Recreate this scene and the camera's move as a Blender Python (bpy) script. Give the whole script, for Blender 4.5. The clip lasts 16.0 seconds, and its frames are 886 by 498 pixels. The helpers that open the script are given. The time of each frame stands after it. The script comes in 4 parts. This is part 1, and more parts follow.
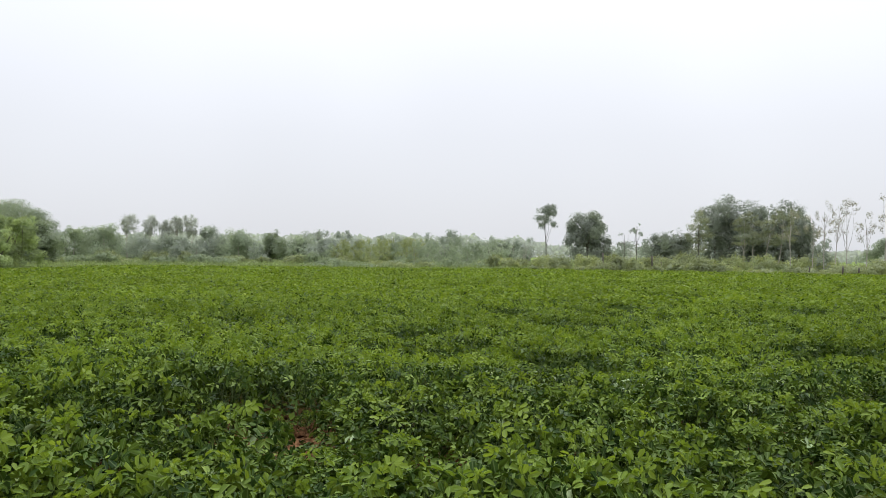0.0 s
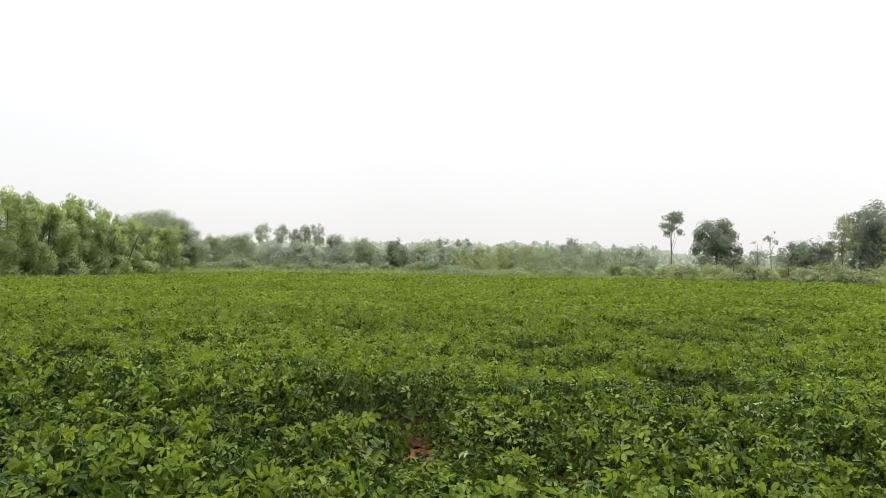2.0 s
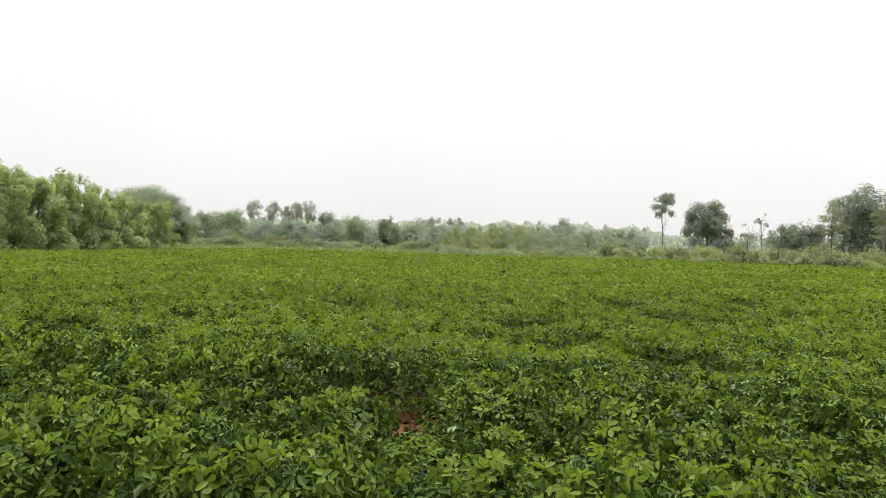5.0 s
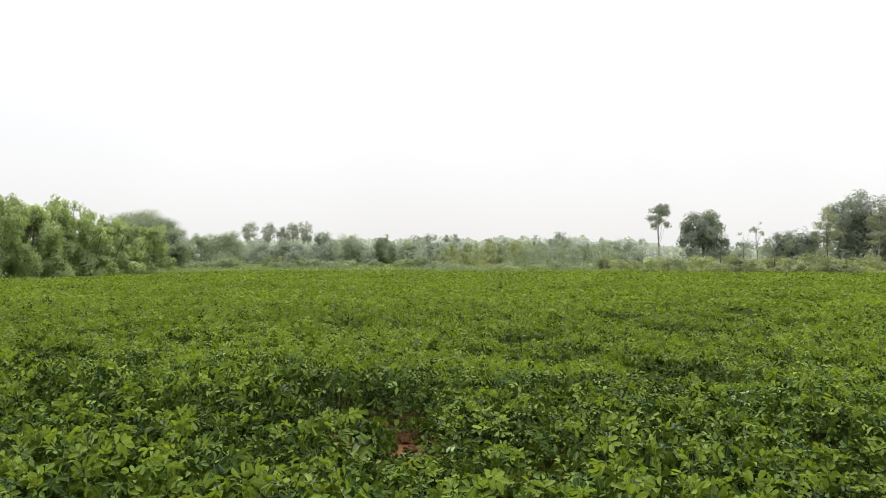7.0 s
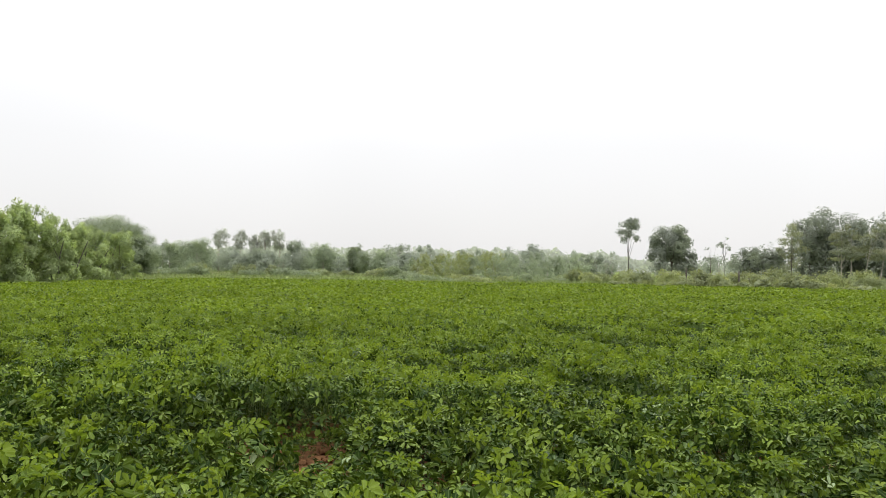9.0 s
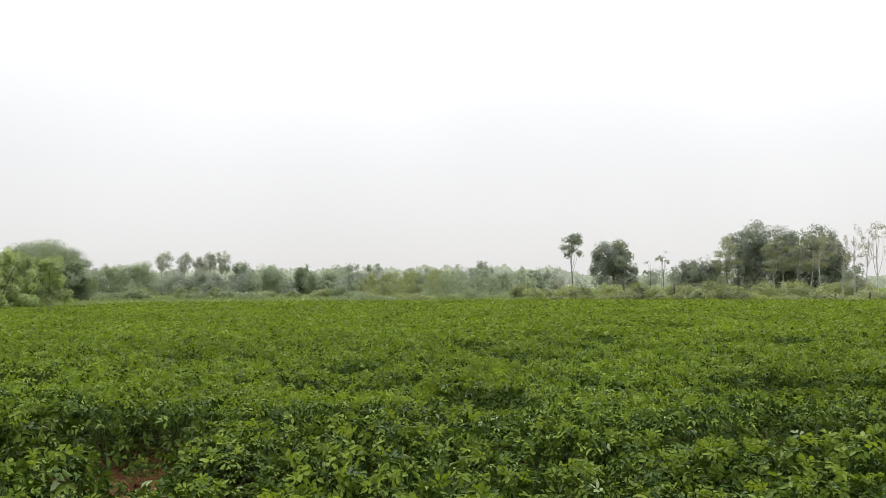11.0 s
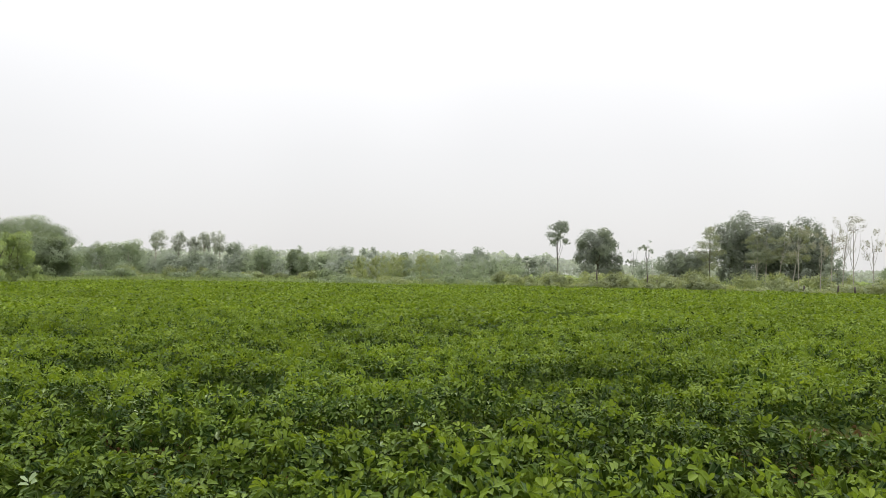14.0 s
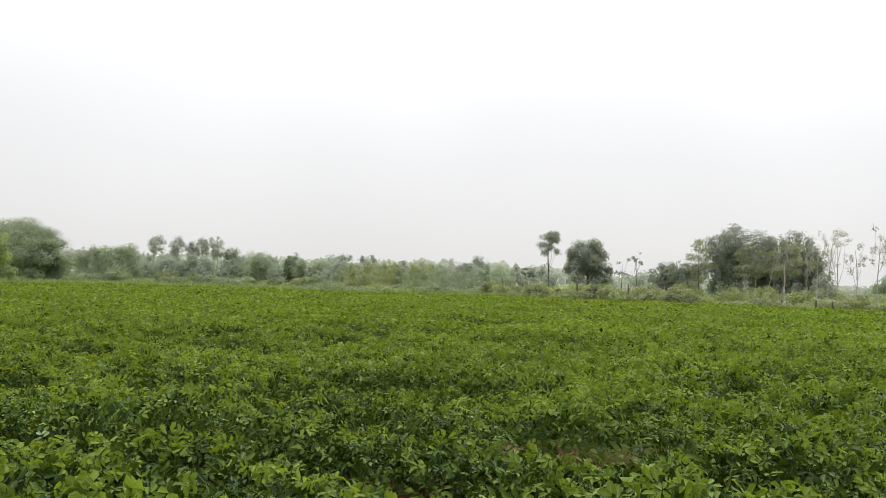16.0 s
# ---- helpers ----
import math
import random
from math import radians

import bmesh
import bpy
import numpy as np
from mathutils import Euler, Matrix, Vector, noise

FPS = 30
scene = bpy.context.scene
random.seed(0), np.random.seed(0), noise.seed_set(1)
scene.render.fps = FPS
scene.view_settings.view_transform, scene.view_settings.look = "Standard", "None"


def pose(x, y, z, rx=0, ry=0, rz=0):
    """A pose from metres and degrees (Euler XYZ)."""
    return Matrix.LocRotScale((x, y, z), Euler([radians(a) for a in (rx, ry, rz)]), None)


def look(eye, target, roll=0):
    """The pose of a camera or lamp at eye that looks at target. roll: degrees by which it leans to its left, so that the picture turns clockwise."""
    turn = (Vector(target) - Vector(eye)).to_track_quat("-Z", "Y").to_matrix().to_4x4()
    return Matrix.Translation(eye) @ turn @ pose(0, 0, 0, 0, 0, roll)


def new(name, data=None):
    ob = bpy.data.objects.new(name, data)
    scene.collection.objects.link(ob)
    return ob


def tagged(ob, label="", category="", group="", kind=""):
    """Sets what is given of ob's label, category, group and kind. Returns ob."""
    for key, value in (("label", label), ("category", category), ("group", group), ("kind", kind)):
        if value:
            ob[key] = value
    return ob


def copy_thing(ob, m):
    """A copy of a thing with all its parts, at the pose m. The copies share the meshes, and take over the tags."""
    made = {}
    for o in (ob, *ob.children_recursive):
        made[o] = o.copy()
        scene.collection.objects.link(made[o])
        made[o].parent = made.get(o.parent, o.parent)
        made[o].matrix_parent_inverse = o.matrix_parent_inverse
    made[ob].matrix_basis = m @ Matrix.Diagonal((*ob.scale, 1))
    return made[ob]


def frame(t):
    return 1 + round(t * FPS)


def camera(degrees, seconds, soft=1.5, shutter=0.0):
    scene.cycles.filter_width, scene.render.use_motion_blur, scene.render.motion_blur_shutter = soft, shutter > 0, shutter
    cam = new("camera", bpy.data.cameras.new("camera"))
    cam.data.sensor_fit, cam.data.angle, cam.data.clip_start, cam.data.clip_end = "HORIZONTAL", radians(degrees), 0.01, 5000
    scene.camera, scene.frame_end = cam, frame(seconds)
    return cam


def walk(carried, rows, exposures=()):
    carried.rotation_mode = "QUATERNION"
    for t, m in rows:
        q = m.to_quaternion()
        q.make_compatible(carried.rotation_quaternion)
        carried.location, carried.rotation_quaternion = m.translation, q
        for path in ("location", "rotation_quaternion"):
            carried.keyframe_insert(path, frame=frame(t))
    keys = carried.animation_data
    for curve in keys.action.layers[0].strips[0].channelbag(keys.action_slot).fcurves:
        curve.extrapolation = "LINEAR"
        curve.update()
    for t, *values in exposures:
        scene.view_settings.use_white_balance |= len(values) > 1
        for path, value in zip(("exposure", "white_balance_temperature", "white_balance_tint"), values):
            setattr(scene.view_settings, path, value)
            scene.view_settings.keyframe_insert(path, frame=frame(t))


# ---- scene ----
cam = camera(62.4, 16.0, soft=0.7)
PATH = [
    (0, (0.728, -0.287, 1.114), (0.671, 1.712, 1.132), 0.5),
    (0.5, (0.74, -0.268, 1.125), (0.623, 1.729, 1.149), 3.0),
    (1, (0.749, -0.255, 1.126), (0.45, 1.723, 1.12), 1.9),
    (1.5, (0.746, -0.242, 1.137), (0.385, 1.725, 1.122), 1.7),
    (2, (0.743, -0.244, 1.142), (0.362, 1.719, 1.178), 0.8),
    (2.5, (0.746, -0.238, 1.128), (0.357, 1.723, 1.145), -0.0),
    (3, (0.744, -0.22, 1.129), (0.372, 1.745, 1.127), -0.3),
    (5.3, (0.749, -0.246, 1.128), (0.391, 1.722, 1.101), 1.5),
    (5.5, (0.752, -0.25, 1.131), (0.386, 1.716, 1.101), 1.0),
    (6, (0.744, -0.228, 1.138), (0.352, 1.733, 1.12), 1.3),
    (6.5, (0.748, -0.224, 1.135), (0.36, 1.738, 1.149), -0.5),
    (7, (0.757, -0.22, 1.133), (0.407, 1.749, 1.158), -0.1),
    (7.5, (0.779, -0.225, 1.142), (0.462, 1.749, 1.173), 2.1),
    (8, (0.868, -0.193, 1.134), (0.56, 1.783, 1.177), 0.2),
    (8.2, (0.909, -0.167, 1.129), (0.605, 1.809, 1.178), 0.2),
    (10.3, (1.426, -0.244, 1.159), (1.2, 1.743, 1.22), 0.7),
    (10.5, (1.496, -0.247, 1.158), (1.284, 1.74, 1.233), 0.1),
    (11, (1.743, -0.191, 1.144), (1.59, 1.801, 1.248), -0.5),
    (11.5, (2.047, -0.105, 1.144), (1.899, 1.888, 1.239), 0.9),
    (12, (2.398, -0.025, 1.117), (2.336, 1.971, 1.22), -1.4),
    (12.5, (2.736, 0.058, 1.113), (2.632, 2.052, 1.212), -2.0),
    (13, (3.014, 0.125, 1.117), (2.901, 2.118, 1.225), 1.8),
    (13.5, (3.341, 0.207, 1.107), (3.188, 2.199, 1.201), 2.5),
    (14, (3.701, 0.301, 1.099), (3.532, 2.293, 1.163), 0.8),
    (14.5, (4.053, 0.414, 1.104), (3.864, 2.404, 1.178), 0.8),
    (15, (4.445, 0.52, 1.096), (4.264, 2.51, 1.185), 1.6),
    (15.5, (4.899, 0.662, 1.08), (4.689, 2.649, 1.171), 1.2),
    (16, (5.319, 0.791, 1.079), (5.129, 2.78, 1.168), 1.7),
]
walk(cam, [(t, look(eye, target, roll)) for t, eye, target, roll in PATH],
     exposures=[(0.0, -0.06, 6150, 11), (0.5, 0.08, 6250, 11), (1.2, 0.14, 6450, 10), (2.0, 0.16, 6500, 10), (8.2, 0.15, 6500, 10), (10.5, 0.0, 6500, 10), (16.0, -0.01, 6500, 10)])

# ---- light: a bright overcast morning, the sun ahead behind thin cloud ----
SUN_UP, SUN_TURN = 66.0, 6.0
world = bpy.data.worlds.new("overcast_sky")
scene.world = world
world.use_nodes = True
wn, wl = world.node_tree.nodes, world.node_tree.links
wn.clear()
w_out = wn.new("ShaderNodeOutputWorld")
w_bg = wn.new("ShaderNodeBackground")
w_sky = wn.new("ShaderNodeTexSky")
w_sky.sky_type, w_sky.sun_disc = "NISHITA", False
w_sky.sun_elevation, w_sky.sun_rotation = radians(SUN_UP), radians(SUN_TURN)
w_sky.air_density, w_sky.dust_density = 1.0, 4.0
w_dim = wn.new("ShaderNodeVectorMath")
w_dim.operation = "SCALE"
w_dim.inputs["Scale"].default_value = 0.10
wl.new(w_sky.outputs[0], w_dim.inputs[0])
w_co = wn.new("ShaderNodeTexCoord")
w_sep = wn.new("ShaderNodeSeparateXYZ")
wl.new(w_co.outputs["Generated"], w_sep.inputs[0])
w_ramp = wn.new("ShaderNodeValToRGB")
stops = w_ramp.color_ramp.elements
stops[0].position, stops[0].color = 0.0, (0.885, 0.88, 0.878, 1)
stops[1].position, stops[1].color = 1.0, (2.9, 2.9, 2.93, 1)
mid_stop = stops.new(0.16)
mid_stop.color = (0.958, 0.955, 0.957, 1)
high_stop = stops.new(0.42)
high_stop.color = (1.20, 1.20, 1.21, 1)
wl.new(w_sep.outputs["Z"], w_ramp.inputs[0])
# slow, soft unevenness of the cloud
w_noise = wn.new("ShaderNodeTexNoise")
w_noise.inputs["Scale"].default_value, w_noise.inputs["Detail"].default_value = 2.2, 2.0
wl.new(w_co.outputs["Generated"], w_noise.inputs["Vector"])
w_rng = wn.new("ShaderNodeMapRange")
w_rng.inputs["To Min"].default_value, w_rng.inputs["To Max"].default_value = 0.90, 1.10
wl.new(w_noise.outputs[0], w_rng.inputs["Value"])
w_cloud = wn.new("ShaderNodeVectorMath")
w_cloud.operation = "SCALE"
wl.new(w_ramp.outputs[0], w_cloud.inputs[0])
wl.new(w_rng.outputs[0], w_cloud.inputs["Scale"])
w_dot = wn.new("ShaderNodeVectorMath")
w_dot.operation = "DOT_PRODUCT"
w_dot.inputs[1].default_value = (math.sin(radians(SUN_TURN)) * math.cos(radians(SUN_UP)), math.cos(radians(SUN_TURN)) * math.cos(radians(SUN_UP)), math.sin(radians(SUN_UP)))
wl.new(w_co.outputs["Generated"], w_dot.inputs[0])
w_glow = wn.new("ShaderNodeMapRange")
w_glow.inputs["From Min"].default_value, w_glow.inputs["From Max"].default_value = 0.3, 0.85
w_glow.inputs["To Min"].default_value, w_glow.inputs["To Max"].default_value = 0.97, 1.12
wl.new(w_dot.outputs["Value"], w_glow.inputs["Value"])
w_lit = wn.new("ShaderNodeVectorMath")
w_lit.operation = "SCALE"
wl.new(w_cloud.outputs[0], w_lit.inputs[0])
wl.new(w_glow.outputs[0], w_lit.inputs["Scale"])
w_mix = wn.new("ShaderNodeMix")
w_mix.data_type = "RGBA"
w_mix.inputs["Factor"].default_value = 0.88
wl.new(w_dim.outputs[0], w_mix.inputs["A"])
wl.new(w_lit.outputs[0], w_mix.inputs["B"])
wl.new(w_mix.outputs["Result"], w_bg.inputs["Color"])
w_bg.inputs["Strength"].default_value = 1.0
wl.new(w_bg.outputs[0], w_out.inputs[0])

sun = new("sun", bpy.data.lights.new("sun", "SUN"))
sun.data.energy, sun.data.angle, sun.data.color = 1.5, radians(25), (1.0, 0.96, 0.90)
sun.matrix_world = look((0, 0, 50), (-50 * math.sin(radians(SUN_TURN)) / math.tan(radians(SUN_UP)),
                                     -50 * math.cos(radians(SUN_TURN)) / math.tan(radians(SUN_UP)), 0))


# ---- materials ----
def material(name):
    m = bpy.data.materials.new(name)
    m.use_nodes = True
    n = m.node_tree.nodes
    return m, n, m.node_tree.links, n["Principled BSDF"], n["Material Output"]


def ramp(n, l, source, colours):
    r = n.new("ShaderNodeValToRGB")
    e = r.color_ramp.elements
    e[0].position, e[0].color = colours[0][0], (*colours[0][1], 1)
    e[1].position, e[1].color = colours[-1][0], (*colours[-1][1], 1)
    for p, c in colours[1:-1]:
        e.new(p).color = (*c, 1)
    l.new(source, r.inputs[0])
    return r.outputs[0]


def leaf_material(name, colours, rough=0.45, through_light=0.35, patch=0.0, patch_scale=0.6, gloss=0.4, shine=(1.25, 1.2, 0.6), midrib=False, alike=0.0):
    """Leaves: each its own shade, drifting slowly from place to place, with light shining through."""
    m, n, l, bsdf, out = material(name)
    geo = n.new("ShaderNodeNewGeometry")
    shade = geo.outputs["Random Per Island"]
    if alike:                                              # leaves of one tuft, and leaflets of one leaf, are much alike
        leaf_tone = n.new("ShaderNodeAttribute")
        leaf_tone.attribute_name = "tone"
        both = n.new("ShaderNodeMix")
        both.inputs["Factor"].default_value = 1 - alike
        l.new(leaf_tone.outputs["Fac"], both.inputs["A"])
        l.new(shade, both.inputs["B"])
        shade = both.outputs["Result"]
    colour = ramp(n, l, shade, colours)
    if patch:
        noi = n.new("ShaderNodeTexNoise")
        noi.inputs["Scale"].default_value, noi.inputs["Detail"].default_value = patch_scale, 3.0
        l.new(geo.outputs["Position"], noi.inputs["Vector"])
        hsv = n.new("ShaderNodeHueSaturation")
        rng = n.new("ShaderNodeMapRange")
        rng.inputs["From Min"].default_value, rng.inputs["From Max"].default_value = 0.3, 0.7
        rng.inputs["To Min"].default_value, rng.inputs["To Max"].default_value = 1 - patch, 1 + patch
        l.new(noi.outputs[0], rng.inputs["Value"])
        l.new(rng.outputs[0], hsv.inputs["Value"])
        l.new(colour, hsv.inputs["Color"])
        colour = hsv.outputs[0]
    if midrib:                                             # a paler line along the middle of the leaflet
        line = n.new("ShaderNodeAttribute")
        line.attribute_name = "midrib"
        band = n.new("ShaderNodeMapRange")
        band.inputs["From Min"].default_value, band.inputs["From Max"].default_value = 0.80, 0.95
        band.inputs["To Min"].default_value, band.inputs["To Max"].default_value = 0.0, 0.22
        l.new(line.outputs["Fac"], band.inputs["Value"])
        pale = n.new("ShaderNodeMix")
        pale.data_type = "RGBA"
        pale.inputs["B"].default_value = (0.30, 0.38, 0.15, 1)
        l.new(band.outputs[0], pale.inputs["Factor"])
        l.new(colour, pale.inputs["A"])
        colour = pale.outputs["Result"]
    l.new(colour, bsdf.inputs["Base Color"])
    bsdf.inputs["Roughness"].default_value = rough
    bsdf.inputs["Specular IOR Level"].default_value = gloss
    tr = n.new("ShaderNodeBsdfTranslucent")
    warm = n.new("ShaderNodeMix")
    warm.data_type, warm.blend_type = "RGBA", "MULTIPLY"
    warm.inputs["Factor"].default_value = 1.0
    warm.inputs["B"].default_value = (*shine, 1)
    l.new(colour, warm.inputs["A"])
    l.new(warm.outputs["Result"], tr.inputs["Color"])
    mix = n.new("ShaderNodeMixShader")
    mix.inputs[0].default_value = through_light
    l.new(bsdf.outputs[0], mix.inputs[1])
    l.new(tr.outputs[0], mix.inputs[2])
    l.new(mix.outputs[0], out.inputs["Surface"])
    return m


def bark_material(name, dark, light, scale=6.0):
    m, n, l, bsdf, out = material(name)
    co = n.new("ShaderNodeTexCoord")
    mp = n.new("ShaderNodeMapping")
    mp.inputs["Scale"].default_value = (scale, scale, scale * 0.25)
    l.new(co.outputs["Object"], mp.inputs["Vector"])
    noi = n.new("ShaderNodeTexNoise")
    noi.inputs["Scale"].default_value, noi.inputs["Detail"].default_value = 2.0, 6.0
    l.new(mp.outputs[0], noi.inputs["Vector"])
    l.new(ramp(n, l, noi.outputs[0], [(0.3, dark), (0.7, light)]), bsdf.inputs["Base Color"])
    bump = n.new("ShaderNodeBump")
    bump.inputs["Strength"].default_value, bump.inputs["Distance"].default_value = 0.6, 0.02
    l.new(noi.outputs[0], bump.inputs["Height"])
    l.new(bump.outputs[0], bsdf.inputs["Normal"])
    bsdf.inputs["Roughness"].default_value = 0.85
    return m


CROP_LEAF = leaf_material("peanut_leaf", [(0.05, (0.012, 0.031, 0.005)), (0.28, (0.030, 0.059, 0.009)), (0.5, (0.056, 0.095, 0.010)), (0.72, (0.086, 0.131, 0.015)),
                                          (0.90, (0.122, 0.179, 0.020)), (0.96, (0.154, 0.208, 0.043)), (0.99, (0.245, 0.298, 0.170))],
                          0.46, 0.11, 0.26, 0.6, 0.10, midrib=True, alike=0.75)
# new shoot leaves, whose paler colour also paints the crop's lit top and haze
YOUNG_LIT_LEAF = leaf_material("young_and_lit_peanut_leaf", [(0.0, (0.089, 0.142, 0.017)), (0.5, (0.134, 0.198, 0.023)), (0.9, (0.186, 0.255, 0.034)), (1.0, (0.235, 0.302, 0.045))],
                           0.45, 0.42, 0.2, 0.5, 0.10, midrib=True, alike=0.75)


def tones(mid, spread):
    """Leaf colours that scatter round a middle one."""
    return [(0.0, tuple(c * (1 - spread) for c in mid)), (0.6, mid), (1.0, tuple(c * (1 + spread) for c in mid))]


MID_LEAF = leaf_material("dull_green_leaf", tones((0.235, 0.272, 0.190), 0.20), 0.7, 0.42, 0.15, 0.4, 0.12, (1.10, 1.18, 0.75), alike=0.65)
CROP_STEM = bark_material("peanut_stem", (0.04, 0.07, 0.015), (0.09, 0.13, 0.03), 30)
WILLOW_LEAF = leaf_material("pale_willow_leaf", tones((0.315, 0.385, 0.195), 0.34), 0.6, 0.44, 0.22, 0.5, 0.15, (1.20, 1.20, 0.62), alike=0.65)
# dark trees: leaf colour raised and greyed, which paints haze over them
DARK_LEAF = leaf_material("hazed_dark_broad_leaf", tones((0.235, 0.257, 0.216), 0.18), 0.65, 0.40, 0.15, 0.5, 0.12, (1.08, 1.15, 0.85), alike=0.65)
# grey and hedge leaves: distance haze is mixed into the base colour
GREY_LEAF = leaf_material("hazed_grey_leaf", tones((0.305, 0.332, 0.288), 0.14), 0.8, 0.46, 0.10, 0.3, 0.0, (1.12, 1.18, 0.92), alike=0.65)
HEDGE_LEAF = leaf_material("hazed_hedge_leaf", tones((0.310, 0.352, 0.270), 0.16), 0.8, 0.44, 0.12, 0.25, 0.0, (1.15, 1.20, 0.85), alike=0.65)
YELLOW_LEAF = leaf_material("yellow_scrub_leaf", tones((0.290, 0.328, 0.190), 0.22), 0.75, 0.44, 0.15, 0.3, 0.1, alike=0.65)
SCRUB_LEAF = leaf_material("olive_scrub_leaf", tones((0.235, 0.268, 0.165), 0.22), 0.7, 0.44, 0.18, 0.35, 0.08, alike=0.65)
DRY_LEAF = leaf_material("dry_tip_leaf", tones((0.235, 0.260, 0.195), 0.22), 0.75, 0.4, 0.15, 0.3, 0.12, alike=0.65)
BROWN_LEAF = leaf_material("brownish_eucalyptus_leaf", tones((0.30, 0.295, 0.255), 0.22), 0.75, 0.35, 0.12, 0.4, 0.1, alike=0.65)
# farther still, so more haze in the colour: paler and greyer
FAR_LEAF = leaf_material("hazed_wood_leaf", tones((0.375, 0.400, 0.365), 0.12), 0.9, 0.46, 0.08, 0.12, 0.0, (1.15, 1.20, 0.92), alike=0.65)
# horizon woods: haze painted by a pale base and, below, a faint grey glow
BACKDROP_LEAF = leaf_material("haze_glow_backdrop_leaf", tones((0.365, 0.385, 0.350), 0.12), 0.9, 0.45, 0.1, 0.12, 0.0, (1.17, 1.23, 0.88))
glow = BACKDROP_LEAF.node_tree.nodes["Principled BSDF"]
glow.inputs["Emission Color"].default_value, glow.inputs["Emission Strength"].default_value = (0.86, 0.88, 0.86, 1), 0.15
GRASS = leaf_material("meadow_weed_leaf", tones((0.185, 0.230, 0.120), 0.22), 0.7, 0.40, 0.2, 0.15, 0.1)
# pale eucalyptus leaves, lightened further to paint in the haze
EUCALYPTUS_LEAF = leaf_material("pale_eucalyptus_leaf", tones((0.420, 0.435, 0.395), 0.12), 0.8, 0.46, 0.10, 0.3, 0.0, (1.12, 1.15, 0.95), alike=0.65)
DRY_GRASS = leaf_material("dry_straw_leaf", tones((0.245, 0.275, 0.165), 0.15), 0.8, 0.40, 0.1, 0.2, 0.05)
BARK = bark_material("grey_brown_bark", (0.05, 0.04, 0.03), (0.14, 0.12, 0.10))
# bark of pale-stemmed trees, also put on far trunks to paint haze
PALE_BARK = bark_material("pale_smooth_or_hazed_bark", (0.24, 0.21, 0.18), (0.45, 0.42, 0.37))


def ground_material():
    m, n, l, bsdf, out = material("red_soil_and_meadow")
    geo = n.new("ShaderNodeNewGeometry")
    fine = n.new("ShaderNodeTexNoise")
    fine.inputs["Scale"].default_value, fine.inputs["Detail"].default_value = 22.0, 8.0
    l.new(geo.outputs["Position"], fine.inputs["Vector"])
    broad = n.new("ShaderNodeTexNoise")
    broad.inputs["Scale"].default_value, broad.inputs["Detail"].default_value = 1.3, 4.0
    l.new(geo.outputs["Position"], broad.inputs["Vector"])
    soil = ramp(n, l, fine.outputs[0], [(0.3, (0.060, 0.030, 0.015)), (0.55, (0.130, 0.068, 0.033)), (0.75, (0.220, 0.122, 0.062))])
    wild = ramp(n, l, broad.outputs[0], [(0.3, (0.12, 0.17, 0.05)), (0.7, (0.20, 0.24, 0.09))])
    # dark green floor under the crop: canopy shade put into the soil's colour
    shaded_floor = ramp(n, l, broad.outputs[0], [(0.3, (0.030, 0.050, 0.012)), (0.7, (0.060, 0.085, 0.020))])
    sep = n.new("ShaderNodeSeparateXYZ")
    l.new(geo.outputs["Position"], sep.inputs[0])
    # the painted shade sets in between 4.6 and 6 m
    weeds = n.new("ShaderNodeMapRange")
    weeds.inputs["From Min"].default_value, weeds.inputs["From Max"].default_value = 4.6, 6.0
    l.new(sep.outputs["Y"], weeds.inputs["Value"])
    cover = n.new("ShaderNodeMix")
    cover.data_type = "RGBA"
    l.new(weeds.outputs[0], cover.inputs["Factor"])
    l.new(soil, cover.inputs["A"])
    l.new(shaded_floor, cover.inputs["B"])
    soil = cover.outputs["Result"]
    far = n.new("ShaderNodeMapRange")
    far.inputs["From Min"].default_value, far.inputs["From Max"].default_value = 43.0, 45.0
    l.new(sep.outputs["Y"], far.inputs["Value"])
    beside = n.new("ShaderNodeMapRange")
    beside.inputs["From Min"].default_value, beside.inputs["From Max"].default_value = -20.3, -21.0
    l.new(sep.outputs["X"], beside.inputs["Value"])
    either = n.new("ShaderNodeMath")
    either.operation = "MAXIMUM"
    l.new(far.outputs[0], either.inputs[0])
    l.new(beside.outputs[0], either.inputs[1])
    mix = n.new("ShaderNodeMix")
    mix.data_type = "RGBA"
    l.new(either.outputs[0], mix.inputs["Factor"])
    l.new(soil, mix.inputs["A"])
    l.new(wild, mix.inputs["B"])
    l.new(mix.outputs["Result"], bsdf.inputs["Base Color"])
    bump = n.new("ShaderNodeBump")
    bump.inputs["Strength"].default_value, bump.inputs["Distance"].default_value = 0.8, 0.02
    l.new(fine.outputs[0], bump.inputs["Height"])
    l.new(bump.outputs[0], bsdf.inputs["Normal"])
    bsdf.inputs["Roughness"].default_value = 0.95
    bsdf.inputs["Specular IOR Level"].default_value = 0.0
    return m


# ---- mesh helpers ----
def fast_mesh(name, verts, faces, mat):
    """A mesh from arrays of corners and of four-sided faces."""
    me = bpy.data.meshes.new(name)
    verts, faces = np.asarray(verts, np.float32), np.asarray(faces, np.int32)
    me.vertices.add(len(verts))
    me.vertices.foreach_set("co", verts.ravel())
    me.loops.add(faces.size)
    me.loops.foreach_set("vertex_index", faces.ravel())
    me.polygons.add(len(faces))
    me.polygons.foreach_set("loop_start", np.arange(0, faces.size, 4, dtype=np.int32))
    me.update(calc_edges=True)
    me.materials.append(mat)
    return me


